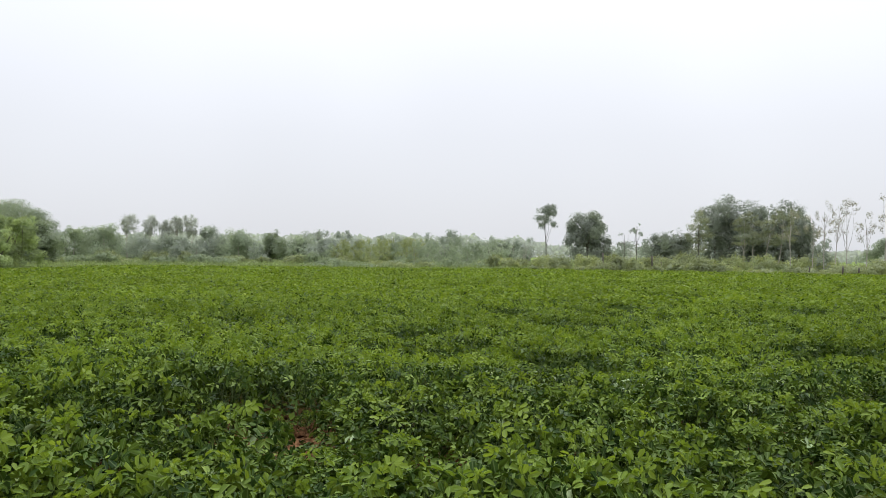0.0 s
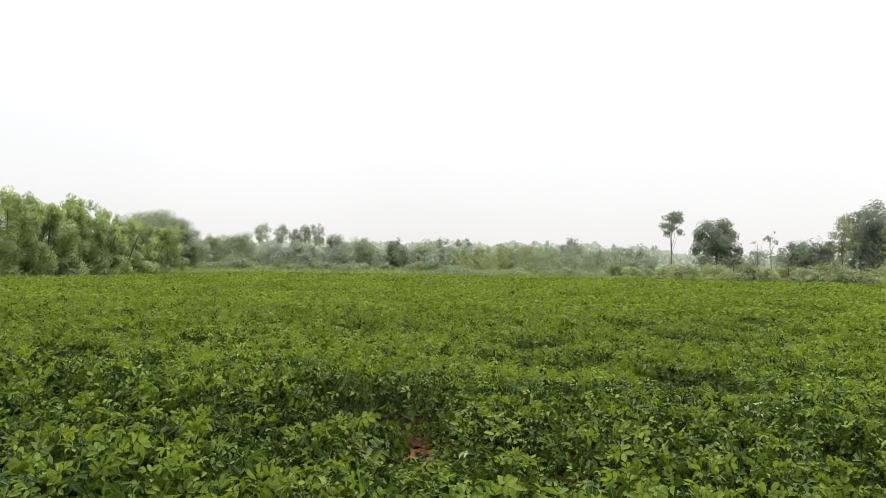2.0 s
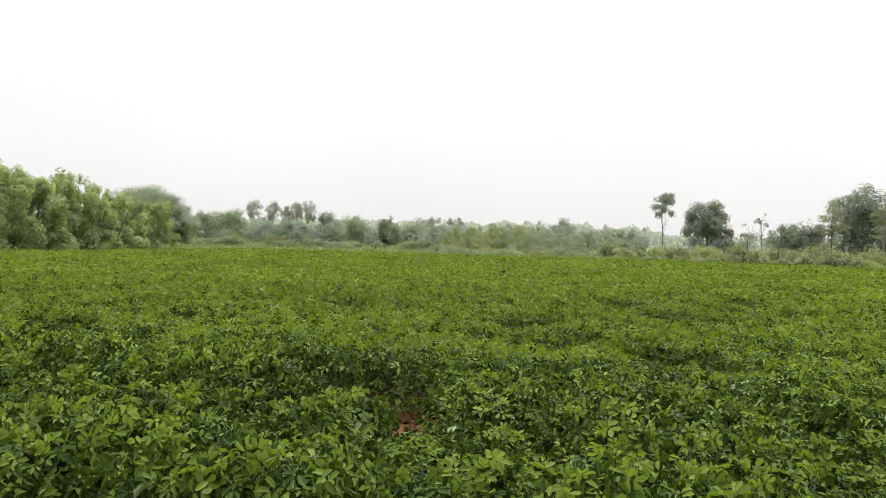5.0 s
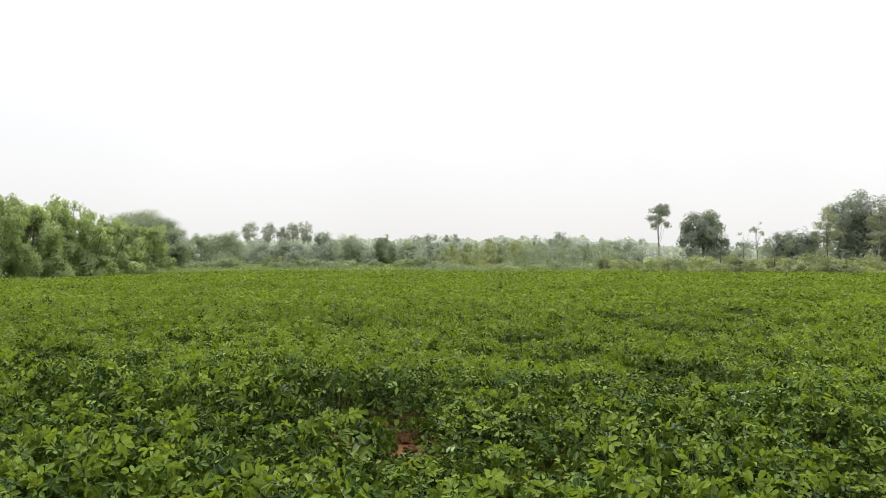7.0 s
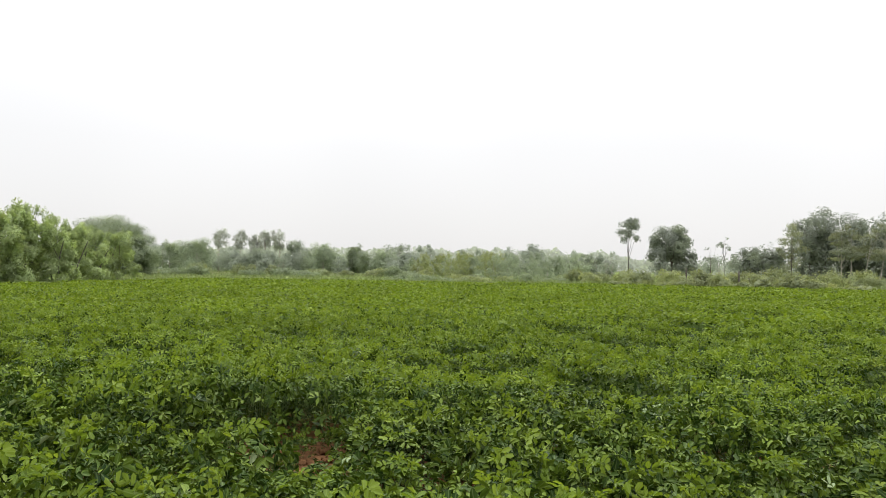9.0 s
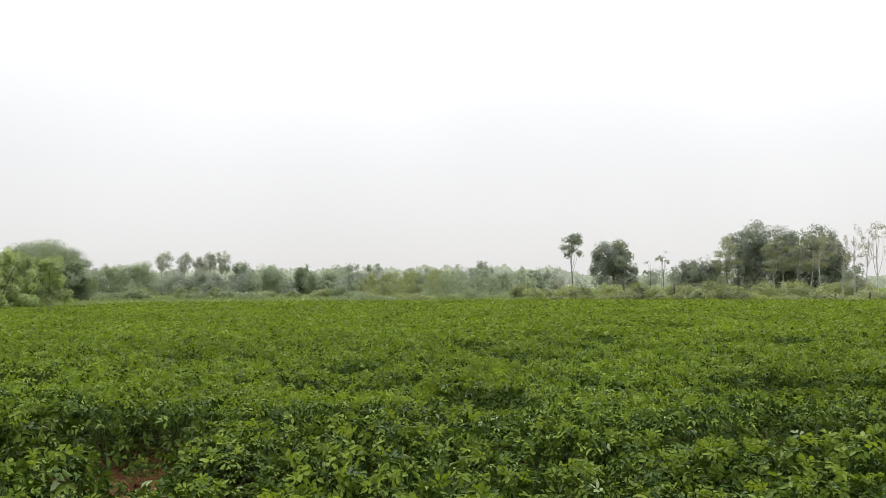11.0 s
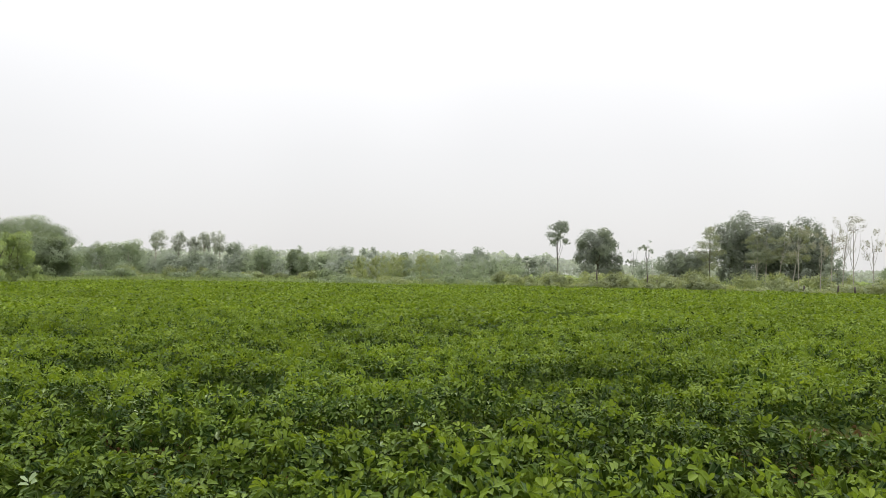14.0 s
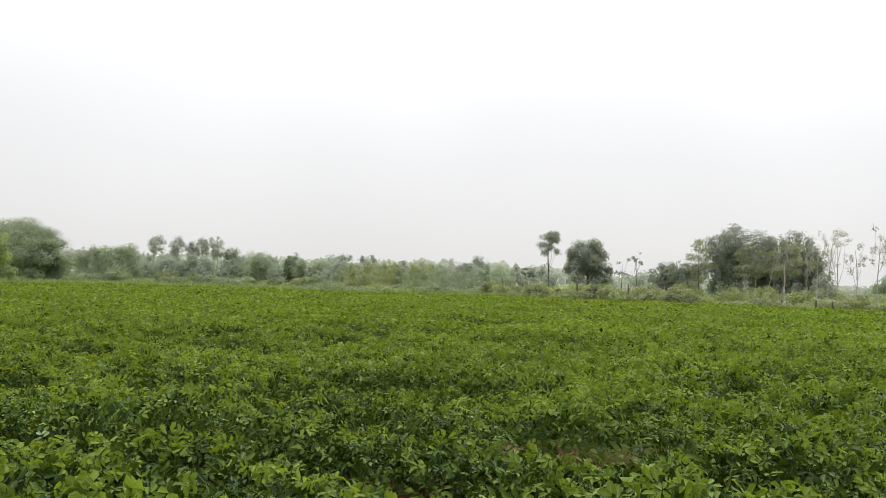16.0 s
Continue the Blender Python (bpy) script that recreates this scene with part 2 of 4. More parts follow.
def second(me, mat, which):
    """Give the faces that are picked another material."""
    me.materials.append(mat)
    me.polygons.foreach_set("material_index", np.asarray(which, np.int32))
    return me


def toned(me, r, per_leaf):
    """Give each leaf, of so many corners, a tone of its own."""
    count = len(me.vertices)
    tone = np.repeat(r.uniform(0, 1, count // per_leaf + 1), per_leaf)[:count]
    me.attributes.new("tone", "FLOAT", "POINT").data.foreach_set("value", tone.astype(np.float32))
    return me


def child(name, me, parent, label=""):
    ob = new(name, me)
    ob.parent = parent
    return tagged(ob, label)


def unit(v):
    return v / np.maximum(np.linalg.norm(v, axis=-1, keepdims=True), 1e-9)


def waves(seed, count, shortest, longest):
    """A smooth field over the plan, from -1 to 1 or so."""
    r = np.random.default_rng(seed)
    k = 2 * np.pi / r.uniform(shortest, longest, count)
    a, p = r.uniform(0, 2 * np.pi, count), r.uniform(0, 2 * np.pi, count)

    def value(x, y):
        x, y = np.asarray(x, float), np.asarray(y, float)
        return np.sin(k * (np.cos(a) * x[..., None] + np.sin(a) * y[..., None]) + p).sum(-1) / np.sqrt(count)
    return value


def leaf_quads(r, centre, up, length, width, droop=0.0):
    """One bent, pointed leaf a centre. up: the way that its face looks; droop: how far it hangs."""
    n = len(centre)
    up = unit(up)
    along = unit(np.cross(up, r.normal(size=(n, 3))))
    along = unit(along * (1 - droop) + np.array((0, 0, -1.0)) * droop)
    side = unit(np.cross(up, along))
    face = np.cross(along, side)
    le = (length * r.uniform(0.7, 1.25, n))[:, None]
    wi = (width * r.uniform(0.7, 1.25, n))[:, None]
    v = np.stack([centre - along * le / 2, centre + side * wi / 2 + along * le * 0.1 + face * wi * 0.18,
                  centre + along * le / 2, centre - side * wi / 2 + along * le * 0.1 + face * wi * 0.18], 1)
    return v.reshape(-1, 3), np.arange(4 * n).reshape(-1, 4)


def tube(path, r0, r1, sides=7):
    """A tapered tube along a path, closed at its top by its thinness."""
    path = np.asarray(path, float)
    n = len(path)
    ways = unit(np.gradient(path, axis=0))
    ref = np.where(np.abs(ways[:, 2:3]) > 0.9, np.array((1.0, 0, 0)), np.array((0, 0, 1.0)))
    u = unit(np.cross(ways, ref))
    w = np.cross(ways, u)
    rad = np.linspace(r0, r1, n)[:, None, None]
    a = np.linspace(0, 2 * np.pi, sides, endpoint=False)
    ring = np.cos(a)[None, :, None] * u[:, None] + np.sin(a)[None, :, None] * w[:, None]
    v = (path[:, None] + ring * rad).reshape(-1, 3)
    i, j = np.meshgrid(np.arange(n - 1), np.arange(sides), indexing="ij")
    k = (j + 1) % sides
    f = np.stack([i * sides + j, i * sides + k, (i + 1) * sides + k, (i + 1) * sides + j], -1).reshape(-1, 4)
    return v, f


def bent(r, a, b, sway, steps=6):
    """A wavering line from a to b."""
    a, b = np.asarray(a, float), np.asarray(b, float)
    s = np.linspace(0, 1, steps)[:, None]
    off = r.normal(0, sway, (1, 3)) * np.sin(s * np.pi) + r.normal(0, sway * 0.4, (1, 3)) * np.sin(s * 2 * np.pi)
    return a + (b - a) * s + off


# ---- trees ----
CROWNS = {
    "tiers": [(0.25, 0.88, 0.55, 0.14), (-0.25, 0.74, 0.50, 0.15), (0.45, 0.68, 0.45, 0.13), (-0.55, 0.46, 0.36, 0.12), (0.10, 0.50, 0.45, 0.13),
              (-0.40, 0.20, 0.38, 0.11), (0.60, 0.24, 0.38, 0.12), (0.10, 0.34, 0.30, 0.10)],
    "lumpy": [(0.20, 0.90, 0.30, 0.10), (-0.36, 0.85, 0.32, 0.12), (-0.68, 0.68, 0.26, 0.13), (0.55, 0.72, 0.28, 0.14), (0.00, 0.68, 0.42, 0.16), (-0.78, 0.44, 0.22, 0.12),
              (-0.40, 0.48, 0.32, 0.13), (0.28, 0.45, 0.42, 0.18), (0.78, 0.42, 0.24, 0.12), (0.76, 0.20, 0.24, 0.11), (0.30, 0.16, 0.36, 0.12), (-0.42, 0.20, 0.30, 0.12)],
    "spire": [(0.10, 0.94, 0.28, 0.06), (-0.15, 0.82, 0.40, 0.08), (0.35, 0.76, 0.36, 0.07), (-0.50, 0.64, 0.40, 0.07), (0.15, 0.60, 0.45, 0.08), (-0.80, 0.50, 0.25, 0.05),
              (0.60, 0.48, 0.38, 0.07), (-0.20, 0.40, 0.50, 0.08), (0.30, 0.24, 0.45, 0.09), (-0.30, 0.14, 0.40, 0.09)],
    "spread": [(-0.10, 0.90, 0.34, 0.10), (0.34, 0.78, 0.32, 0.12), (-0.50, 0.80, 0.30, 0.12), (0.70, 0.54, 0.26, 0.14), (-0.80, 0.60, 0.22, 0.13), (0.05, 0.66, 0.46, 0.16),
               (0.86, 0.34, 0.18, 0.13), (-0.86, 0.36, 0.18, 0.13), (-0.40, 0.42, 0.42, 0.17), (0.42, 0.40, 0.42, 0.17), (0.00, 0.16, 0.55, 0.15), (0.70, 0.16, 0.30, 0.13), (-0.70, 0.14, 0.30, 0.13)],
}


def lobes_for(r, shape, h, w, foot):
    """Centres and radii (across, up) of the tufts of a crown that reaches from foot to h."""
    c, q = [], []
    mid, half = (h + foot) / 2, (h - foot) / 2
    if shape == "round":
        for i in range(24):
            d = unit(r.normal(size=3)) * r.uniform(0.5, 0.78)
            c.append((d[0] * w / 2, d[1] * w / 2, mid + d[2] * half))
            s = r.uniform(0.24, 0.38)
            q.append((s * w / 2 * 1.1, s * half * 1.0))
        c.append((0, 0, mid)), q.append((w * 0.3, half * 0.6))
    elif shape in CROWNS:                                  # tufts set out by hand: across, up, half width, half height
        for u, t, ru, rt in CROWNS[shape]:
            for k in range(3):
                c.append((u * w / 2, r.uniform(-0.36, 0.36) * w * math.sqrt(max(0.1, 1 - u * u)), foot + (h - foot) * t))
                q.append((ru * w / 2 * r.uniform(1.05, 1.35), rt * (h - foot) * r.uniform(1.05, 1.35)))
    elif shape == "dome":
        for i in range(20):
            a, e = r.uniform(0, 2 * np.pi), r.uniform(0, 1) ** 0.5
            c.append((np.cos(a) * e * w * 0.36, np.sin(a) * e * w * 0.36, foot + (h - foot) * (0.72 - 0.5 * e * r.uniform(0.3, 1))))
            s = r.uniform(0.2, 0.3)
            q.append((s * w * 0.62, s * (h - foot)))
    elif shape == "column":
        for i in range(13):
            s = (i + r.uniform(0, 1)) / 13
            e = w * 0.3 * (1 - s * 0.75)
            a = r.uniform(0, 2 * np.pi)
            c.append((np.cos(a) * e, np.sin(a) * e, foot + (h - foot) * (0.06 + s * 0.9)))
            q.append((w * r.uniform(0.17, 0.27) * (1.1 - 0.6 * s), (h - foot) * r.uniform(0.08, 0.13)))
    elif shape == "plume":
        for i in range(34):
            s = (i + r.uniform(0, 1)) / 34
            e = w * 0.42 * np.sqrt(r.uniform(0, 1)) * (1 - 0.6 * s ** 2)
            a = r.uniform(0, 2 * np.pi)
            c.append((np.cos(a) * e, np.sin(a) * e, foot + (h - foot) * (0.04 + s * 0.92)))
            q.append((w * r.uniform(0.11, 0.19) * (1.05 - 0.45 * s), (h - foot) * r.uniform(0.08, 0.15)))
    elif shape == "umbrella":
        for i in range(14):
            a, e = r.uniform(0, 2 * np.pi), np.sqrt(r.uniform(0, 1))
            c.append((np.cos(a) * e * w * 0.42, np.sin(a) * e * w * 0.42, h - (h - foot) * (0.22 + 0.5 * e * e)))
            q.append((w * 0.13, (h - foot) * 0.2))
    else:                                                  # "wisps": a few thin tufts on a bare stem
        for i in range(7):
            s = r.uniform(0, 1)
            a, e = i * 2.4, w * r.uniform(0.1, 0.42)
            c.append((np.cos(a) * e, np.sin(a) * e, foot + (h - foot) * (0.12 + 0.78 * s)))
            q.append((w * r.uniform(0.1, 0.17), (h - foot) * r.uniform(0.07, 0.12)))
    return np.array(c), np.array(q)


def tree(name, x, y, h, w, shape, mat, label, seed, foot=None, count=2500, leaf=0.16, slim=0.6, droop=0.15, girth=None,
         bark=None, stems=1, lean=(0.0, 0.0), group="", category="tree", twigs=4, limbs=6, inner=0):
    """A tree: tapered trunk, limbs that reach the crown's tufts, and a crown of single leaves in clumps."""
    r = np.random.default_rng(seed)
    foot = h * 0.3 if foot is None else foot
    girth = h * 0.022 if girth is None else girth
    top = new(name)
    top.location = (x, y, 0)
    tagged(top, label, category, group)
    c, q = lobes_for(r, shape, h, w, foot)
    shift = np.array((*lean, 0.0))
    c = c + shift * (c[:, 2:3] / h)
    # small tufts over the large ones, leaves within the small tufts, most of them near the outside
    pick = np.repeat(np.arange(len(c)), twigs)
    rad = np.stack([q[pick, 0], q[pick, 0], q[pick, 1]], 1)
    way = unit(r.normal(size=(len(pick), 3)) + np.array((0, 0, 0.2)))
    ends = c[pick] + way * rad * r.uniform(0.4, 0.8, (len(pick), 1))
    small = rad * r.uniform(0.46, 0.80, (len(pick), 1))
    share = small[:, 0] * small[:, 2]
    of = r.choice(len(ends), count, p=share / share.sum())
    out = unit(r.normal(size=(count, 3)))
    spot = ends[of] + out * small[of] * r.uniform(0, 1, (count, 1)) ** 0.28
    # let the crown fill its width and reach its height
    lo, hi = np.percentile(spot[:, :2], (0.7, 99.3), axis=0)
    spot[:, :2] = shift[:2] * 0.8 + (spot[:, :2] - (lo + hi) / 2) * (w / (hi - lo))
    lo, hi = np.percentile(spot[:, 2], (0.7, 99.7))
    spot[:, 2] = foot + (spot[:, 2] - lo) * ((h - foot) / (hi - lo))
    spot[:, 2] = np.maximum(spot[:, 2], 0.06)
    v, f = leaf_quads(r, spot, way[of] * 1.0 + out * 0.4 + r.normal(size=(count, 3)) * 0.22 + np.array((0, 0, 0.3)), leaf, leaf * slim, droop)
    tone = r.uniform(0, 1, len(ends))[of]
    if inner:                                              # the leaves deep inside, which close the crown against the light
        deep = count // 6
        mid = np.array((0, 0, (h + foot) / 2))
        heart = mid + (spot[r.integers(0, count, deep)] - mid) * r.uniform(0.2, 0.75, (deep, 1))
        v2, f2 = leaf_quads(r, heart, r.normal(size=(deep, 3)), leaf * inner, leaf * inner * 0.8)
        v, f, tone = np.concatenate([v, v2]), np.concatenate([f, f2 + len(v)]), np.concatenate([tone, np.full(deep, 0.3)])
    crown = fast_mesh("crown", v, f, mat)
    crown.attributes.new("tone", "FLOAT", "POINT").data.foreach_set("value", np.repeat(tone, 4).astype(np.float32))
    child("crown", crown, top)
    # from 80 m on, pale bark paints the haze over the trunks
    bark = (BARK if y < 80 else PALE_BARK) if bark is None else bark
    for k in range(stems):
        off = r.normal(0, 0.10 * w if stems > 1 else 0.0, 2)
        base = np.array((off[0], off[1], -0.05))
        high = np.array((off[0] * 2.2, off[1] * 2.2, foot + (h - foot) * (0.75 if stems == 1 else r.uniform(0.4, 0.7)))) + shift * 0.75
        line = bent(r, base, high, h * 0.015, 9)
        child("trunk", fast_mesh("trunk", *tube(line, girth / math.sqrt(stems), girth * 0.25), bark), top)
        for i in r.permutation(len(c))[:max(1, limbs // stems)]:
            s = r.uniform(0.45, 0.85)
            start = line[int(s * 8)]
            if c[i][2] > start[2] - 0.3 * h * 0.2:
                child("limb", fast_mesh("limb", *tube(bent(r, start, c[i], 0.02 * h, 6), girth * 0.42 / math.sqrt(stems), girth * 0.1, 5), bark), top)
    return top


# ---- ground ----
def spaced(lo, hi, step, far):
    """Even steps between lo and hi, ever longer ones out to far."""
    mid = np.arange(lo, hi, step)
    out = np.geomspace(step, far, 40)
    return np.concatenate([(lo - out)[::-1], mid, hi + out])


gx, gy = spaced(-3.0, 8.0, 0.09, 2000.0), spaced(1.5, 6.0, 0.09, 2000.0)
X, Y = np.meshgrid(gx, gy, indexing="ij")
clods, swell = waves(1, 30, 0.12, 0.5), waves(2, 12, 2.0, 6.0)
near = np.clip(1 - (np.abs(Y - 4.5) - 3.5) / 4, 0, 1) * np.clip(1 - (np.abs(X - 2.7) - 7.2) / 4, 0, 1)
Z = near * (0.018 * clods(X, Y) + 0.012 * swell(X, Y)) - 0.0
nx, ny = X.shape
ii, jj = np.meshgrid(np.arange(nx - 1), np.arange(ny - 1), indexing="ij")
quad = np.stack([ii * ny + jj, (ii + 1) * ny + jj, (ii + 1) * ny + jj + 1, ii * ny + jj + 1], -1).reshape(-1, 4)
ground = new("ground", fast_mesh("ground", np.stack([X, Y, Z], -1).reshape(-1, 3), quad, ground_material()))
tagged(ground, "red-brown tilled soil, turning to grassy meadow beyond the crop", "ground", kind="structure")

# ---- the peanut crop ----
ROW, STEP = 0.42, 0.26
FIELD_LEFT, FIELD_END = -20.5, 43.0
undulate, tint_h, tufts = waves(3, 16, 0.8, 4.5), waves(4, 10, 5.0, 18.0), waves(5, 24, 0.35, 1.1)

# places where the plants are missing or low: x, y, half length, half depth
BARE = [(-0.33, 3.96, 0.37, 0.33), (-0.14, 3.62, 0.32, 0.29), (-0.79, 3.42, 0.07, 0.08), (1.45, 5.60, 0.30, 0.20), (0.75, 3.62, 0.13, 0.10), (-0.06, 3.16, 0.17, 0.18), (-0.75, 3.45, 0.10, 0.15), (0.60, 3.45, 0.10, 0.12)]
LOW = [(0.0, 2.85, 0.3, 0.25, 0.5), (1.45, 5.95, 0.45, 0.40, 0.8), (1.95, 5.8, 0.4, 0.3, 0.7), (-2.3, 4.75, 0.6, 0.34, 0.8), (-1.3, 3.5, 0.35, 0.15, 0.4),
       (3.42, 4.60, 0.42, 0.30, 0.7), (4.25, 6.85, 1.05, 0.62, 0.8), (3.5, 6.33, 0.5, 0.38, 0.8), (4.85, 3.88, 0.3, 0.26, 0.8), (0.85, 3.5, 0.22, 0.14, 0.4),
       (3.04, 11.25, 1.0, 0.55, 0.68), (1.48, 11.4, 0.5, 0.5, 0.68), (5.2, 11.6, 0.8, 0.5, 0.65), (2.1, 5.0, 0.4, 0.12, 0.5), (6.1, 5.2, 0.5, 0.16, 0.6),
       (1.59, 6.25, 0.36, 0.30, 0.75), (2.80, 4.50, 0.27, 0.22, 0.70), (5.81, 5.22, 0.51, 0.32, 0.80), (4.32, 3.71, 0.20, 0.18, 0.70),
       (0.97, 16.03, 0.64, 0.70, 0.70), (4.54, 17.68, 0.86, 0.75, 0.70), (7.34, 7.64, 0.36, 0.35, 0.70), (-0.33, 3.36, 0.20, 0.16, 0.70),
       (-0.96, 3.55, 0.16, 0.16, 0.70), (0.67, 3.11, 0.25, 0.17, 0.75), (-1.09, 3.22, 0.19, 0.15, 0.70), (-1.48, 2.64, 0.22, 0.15, 0.60), (1.04, 4.02, 0.14, 0.18, 0.65),
       (1.88, 3.86, 0.13, 0.18, 0.70), (-3.34, 5.46, 0.25, 0.28, 0.70), (-2.45, 5.41, 0.25, 0.28, 0.70), (1.93, 4.47, 0.17, 0.20, 0.65),
       (1.44, 4.14, 0.16, 0.15, 0.70), (1.77, 13.0, 0.60, 0.45, 0.68), (2.58, 13.2, 0.55, 0.45, 0.68), (3.47, 12.7, 0.6, 0.45, 0.68), (5.01, 16.8, 1.1, 0.6, 0.65),
       (2.65, 6.56, 0.35, 0.30, 0.75), (-2.75, 5.80, 0.30, 0.28, 0.75), (-3.65, 5.87, 0.35, 0.28, 0.75), (-2.38, 3.69, 0.25, 0.18, 0.70), (-4.75, 7.9, 0.5, 0.35, 0.70),
       (-0.69, 3.87, 0.22, 0.16, 0.75), (-0.90, 2.85, 0.16, 0.13, 0.70), (2.34, 6.91, 0.32, 0.30, 0.75), (3.43, 4.97, 0.25, 0.20, 0.70), (0.98, 13.96, 0.6, 0.45, 0.68),
       (2.26, 9.53, 0.45, 0.38, 0.70), (6.12, 6.13, 0.35, 0.26, 0.75), (6.52, 5.46, 0.25, 0.22, 0.75), (5.91, 10.53, 0.9, 0.45, 0.72), (7.07, 8.12, 0.4, 0.32, 0.75),
       (7.98, 8.37, 0.4, 0.32, 0.75), (8.17, 11.13, 0.5, 0.42, 0.70), (7.23, 6.31, 0.35, 0.28, 0.75),
       (1.39, 3.27, 0.22, 0.14, 0.6), (1.72, 3.25, 0.2, 0.15, 0.6), (1.95, 3.53, 0.2, 0.15, 0.6), (4.08, 3.50, 0.25, 0.16, 0.65), (4.5, 3.95, 0.22, 0.16, 0.65), (5.19, 3.85, 0.24, 0.16, 0.65),
       (-0.1, 3.45, 0.34, 0.24, 0.5)]
gap_r = np.random.default_rng(11)
for _ in range(110):
    gy0 = gap_r.uniform(6.0, 36.0)
    LOW.append((gap_r.uniform(-0.9 * gy0, 6 + 0.6 * gy0), gy0, gap_r.uniform(0.25, 1.3), gap_r.uniform(0.14, 0.26) + 0.012 * gy0, 0.48))


def vigour(x, y):
    """How tall the plants stand, 1 as a rule, less in the gaps."""
    v = 1.0 + 0.12 * undulate(x, y) + 0.05 * tint_h(x, y) + 0.10 * tufts(x, y)
    low, full = np.ones_like(v), np.zeros_like(v)
    for cx, cy, rx, ry, deep in LOW:
        ry = ry * (1.2 if cy > 4.9 else 0.78)
        cy = 0.96 * cy - 0.6 * ry if cy > 4.2 else cy      # the shade lies under the plants behind the gap
        low = np.minimum(low, 1 - min(0.96, 1.2 * deep) * np.exp(-(((x - cx) / rx) ** 2 + ((y - cy) / ry) ** 2) ** 3))
        full = np.maximum(full, 0.14 * deep * np.exp(-(((x - cx) / rx) ** 2 + ((y - cy - 1.45 * ry) / (0.5 * ry)) ** 2)))    # the next row stands full behind
    v = np.minimum(v * low * (1 + full), 1.25)
    for cx, cy, rx, ry in BARE:
        v = np.where(((x - cx) / rx) ** 2 + ((y - cy) / ry) ** 2 < 1, 0, v)
    return v


def end_of(x):
    return FIELD_END - 0.66 * np.maximum(np.asarray(x, float) - 8.0, 0)


def left_of(y):
    return np.maximum(FIELD_LEFT, 0.4 - 0.95 * y)


def right_of(y):
    return np.maximum(5.8 + 0.50 * y, 3.0 + 0.59 * y)


def plant_places(y0, y1, seed):
    r = np.random.default_rng(seed)
    out = []
    for row in np.arange(math.ceil(y0 / ROW) * ROW, y1, ROW):
        xs = np.arange(left_of(row), right_of(row), STEP)
        xs = xs + r.normal(0, 0.05, len(xs))
        ys = row + 0.05 * np.sin(xs * 0.7) + r.normal(0, 0.07, len(xs))
        out.append(np.stack([xs, ys], 1))
    return np.concatenate(out)


def plant_leaves(r, count):
    """Leaf ends of one plant: centres, the way outward, the way that the leaf faces."""
    a, e = r.uniform(0, 2 * np.pi, count), np.sqrt(r.uniform(0, 1, count)) * 0.27
    z = 0.37 - 1.5 * e ** 2 - np.abs(r.normal(0, 0.07, count)) + r.uniform(0, 0.045, count)
    side = r.uniform(0, 1, count) < 0.12                   # leaves down the plant's sides
    e, z = np.where(side, r.uniform(0.17, 0.29, count), e), np.where(side, r.uniform(0.07, 0.27, count), z)
    out = np.stack([np.cos(a), np.sin(a), 0 * a], 1)
    c = out * e[:, None]
    c[:, 2] = np.maximum(z, 0.05)
    up = unit(np.array((0, 0, 1.0)) * r.uniform(0.35, 1.1, (count, 1)) + out * 0.2 + r.normal(0, 0.55, (count, 3)))
    turn = r.uniform(-1.2, 1.2, count)
    ahead = np.stack([np.cos(a + turn), np.sin(a + turn), 0 * a], 1)
    return c, ahead, up


def four_leaflets(r, c, ahead, up, size, fine):
    """A peanut leaf has two pairs of egg-shaped leaflets on one stalk. fine: six corners a leaflet and a fold, else four."""
    n = len(c)
    side = unit(np.cross(up, ahead))
    ahead = np.cross(side, up)
    le = size * r.uniform(0.6, 1.25, n)
    vs = []
    for angle, back in ((0.55, 0.0), (-0.55, 0.0), (1.15, 0.42), (-1.15, 0.42)):
        an = angle + r.normal(0, 0.12, n)
        d = ahead * np.cos(an)[:, None] + side * np.sin(an)[:, None]
        e = -ahead * np.sin(an)[:, None] + side * np.cos(an)[:, None]
        tip = r.normal(-0.15, 0.3, n)[:, None]
        fold = r.uniform(0.2, 1.25, n)[:, None]
        L = le[:, None] * r.uniform(0.85, 1.1, (n, 1))
        o = c - ahead * back * L
        if fine:
            rowv = [(0.05, 0, 0), (0.34, 0.20, 0.1), (0.80, 0.245, 0.5), (1.03, 0, 1.1), (0.80, -0.245, 0.5), (0.34, -0.20, 0.1)]
        else:
            rowv = [(0.04, 0, 0), (0.62, 0.23, 0.3), (1.10, 0, 1.1), (0.62, -0.23, 0.3)]
        vs.append(np.stack([o + d * L * s + e * L * w + up * L * (tip * b + fold * abs(w)) for s, w, b in rowv], 1))
    v = np.stack(vs, 1).reshape(-1, 3)
    k = 6 if fine else 4
    base = np.arange(4 * n)[:, None] * k
    f = np.concatenate([base + (0, 1, 2, 3), base + (0, 3, 4, 5)]) if fine else base + (0, 1, 2, 3)
    return v, f


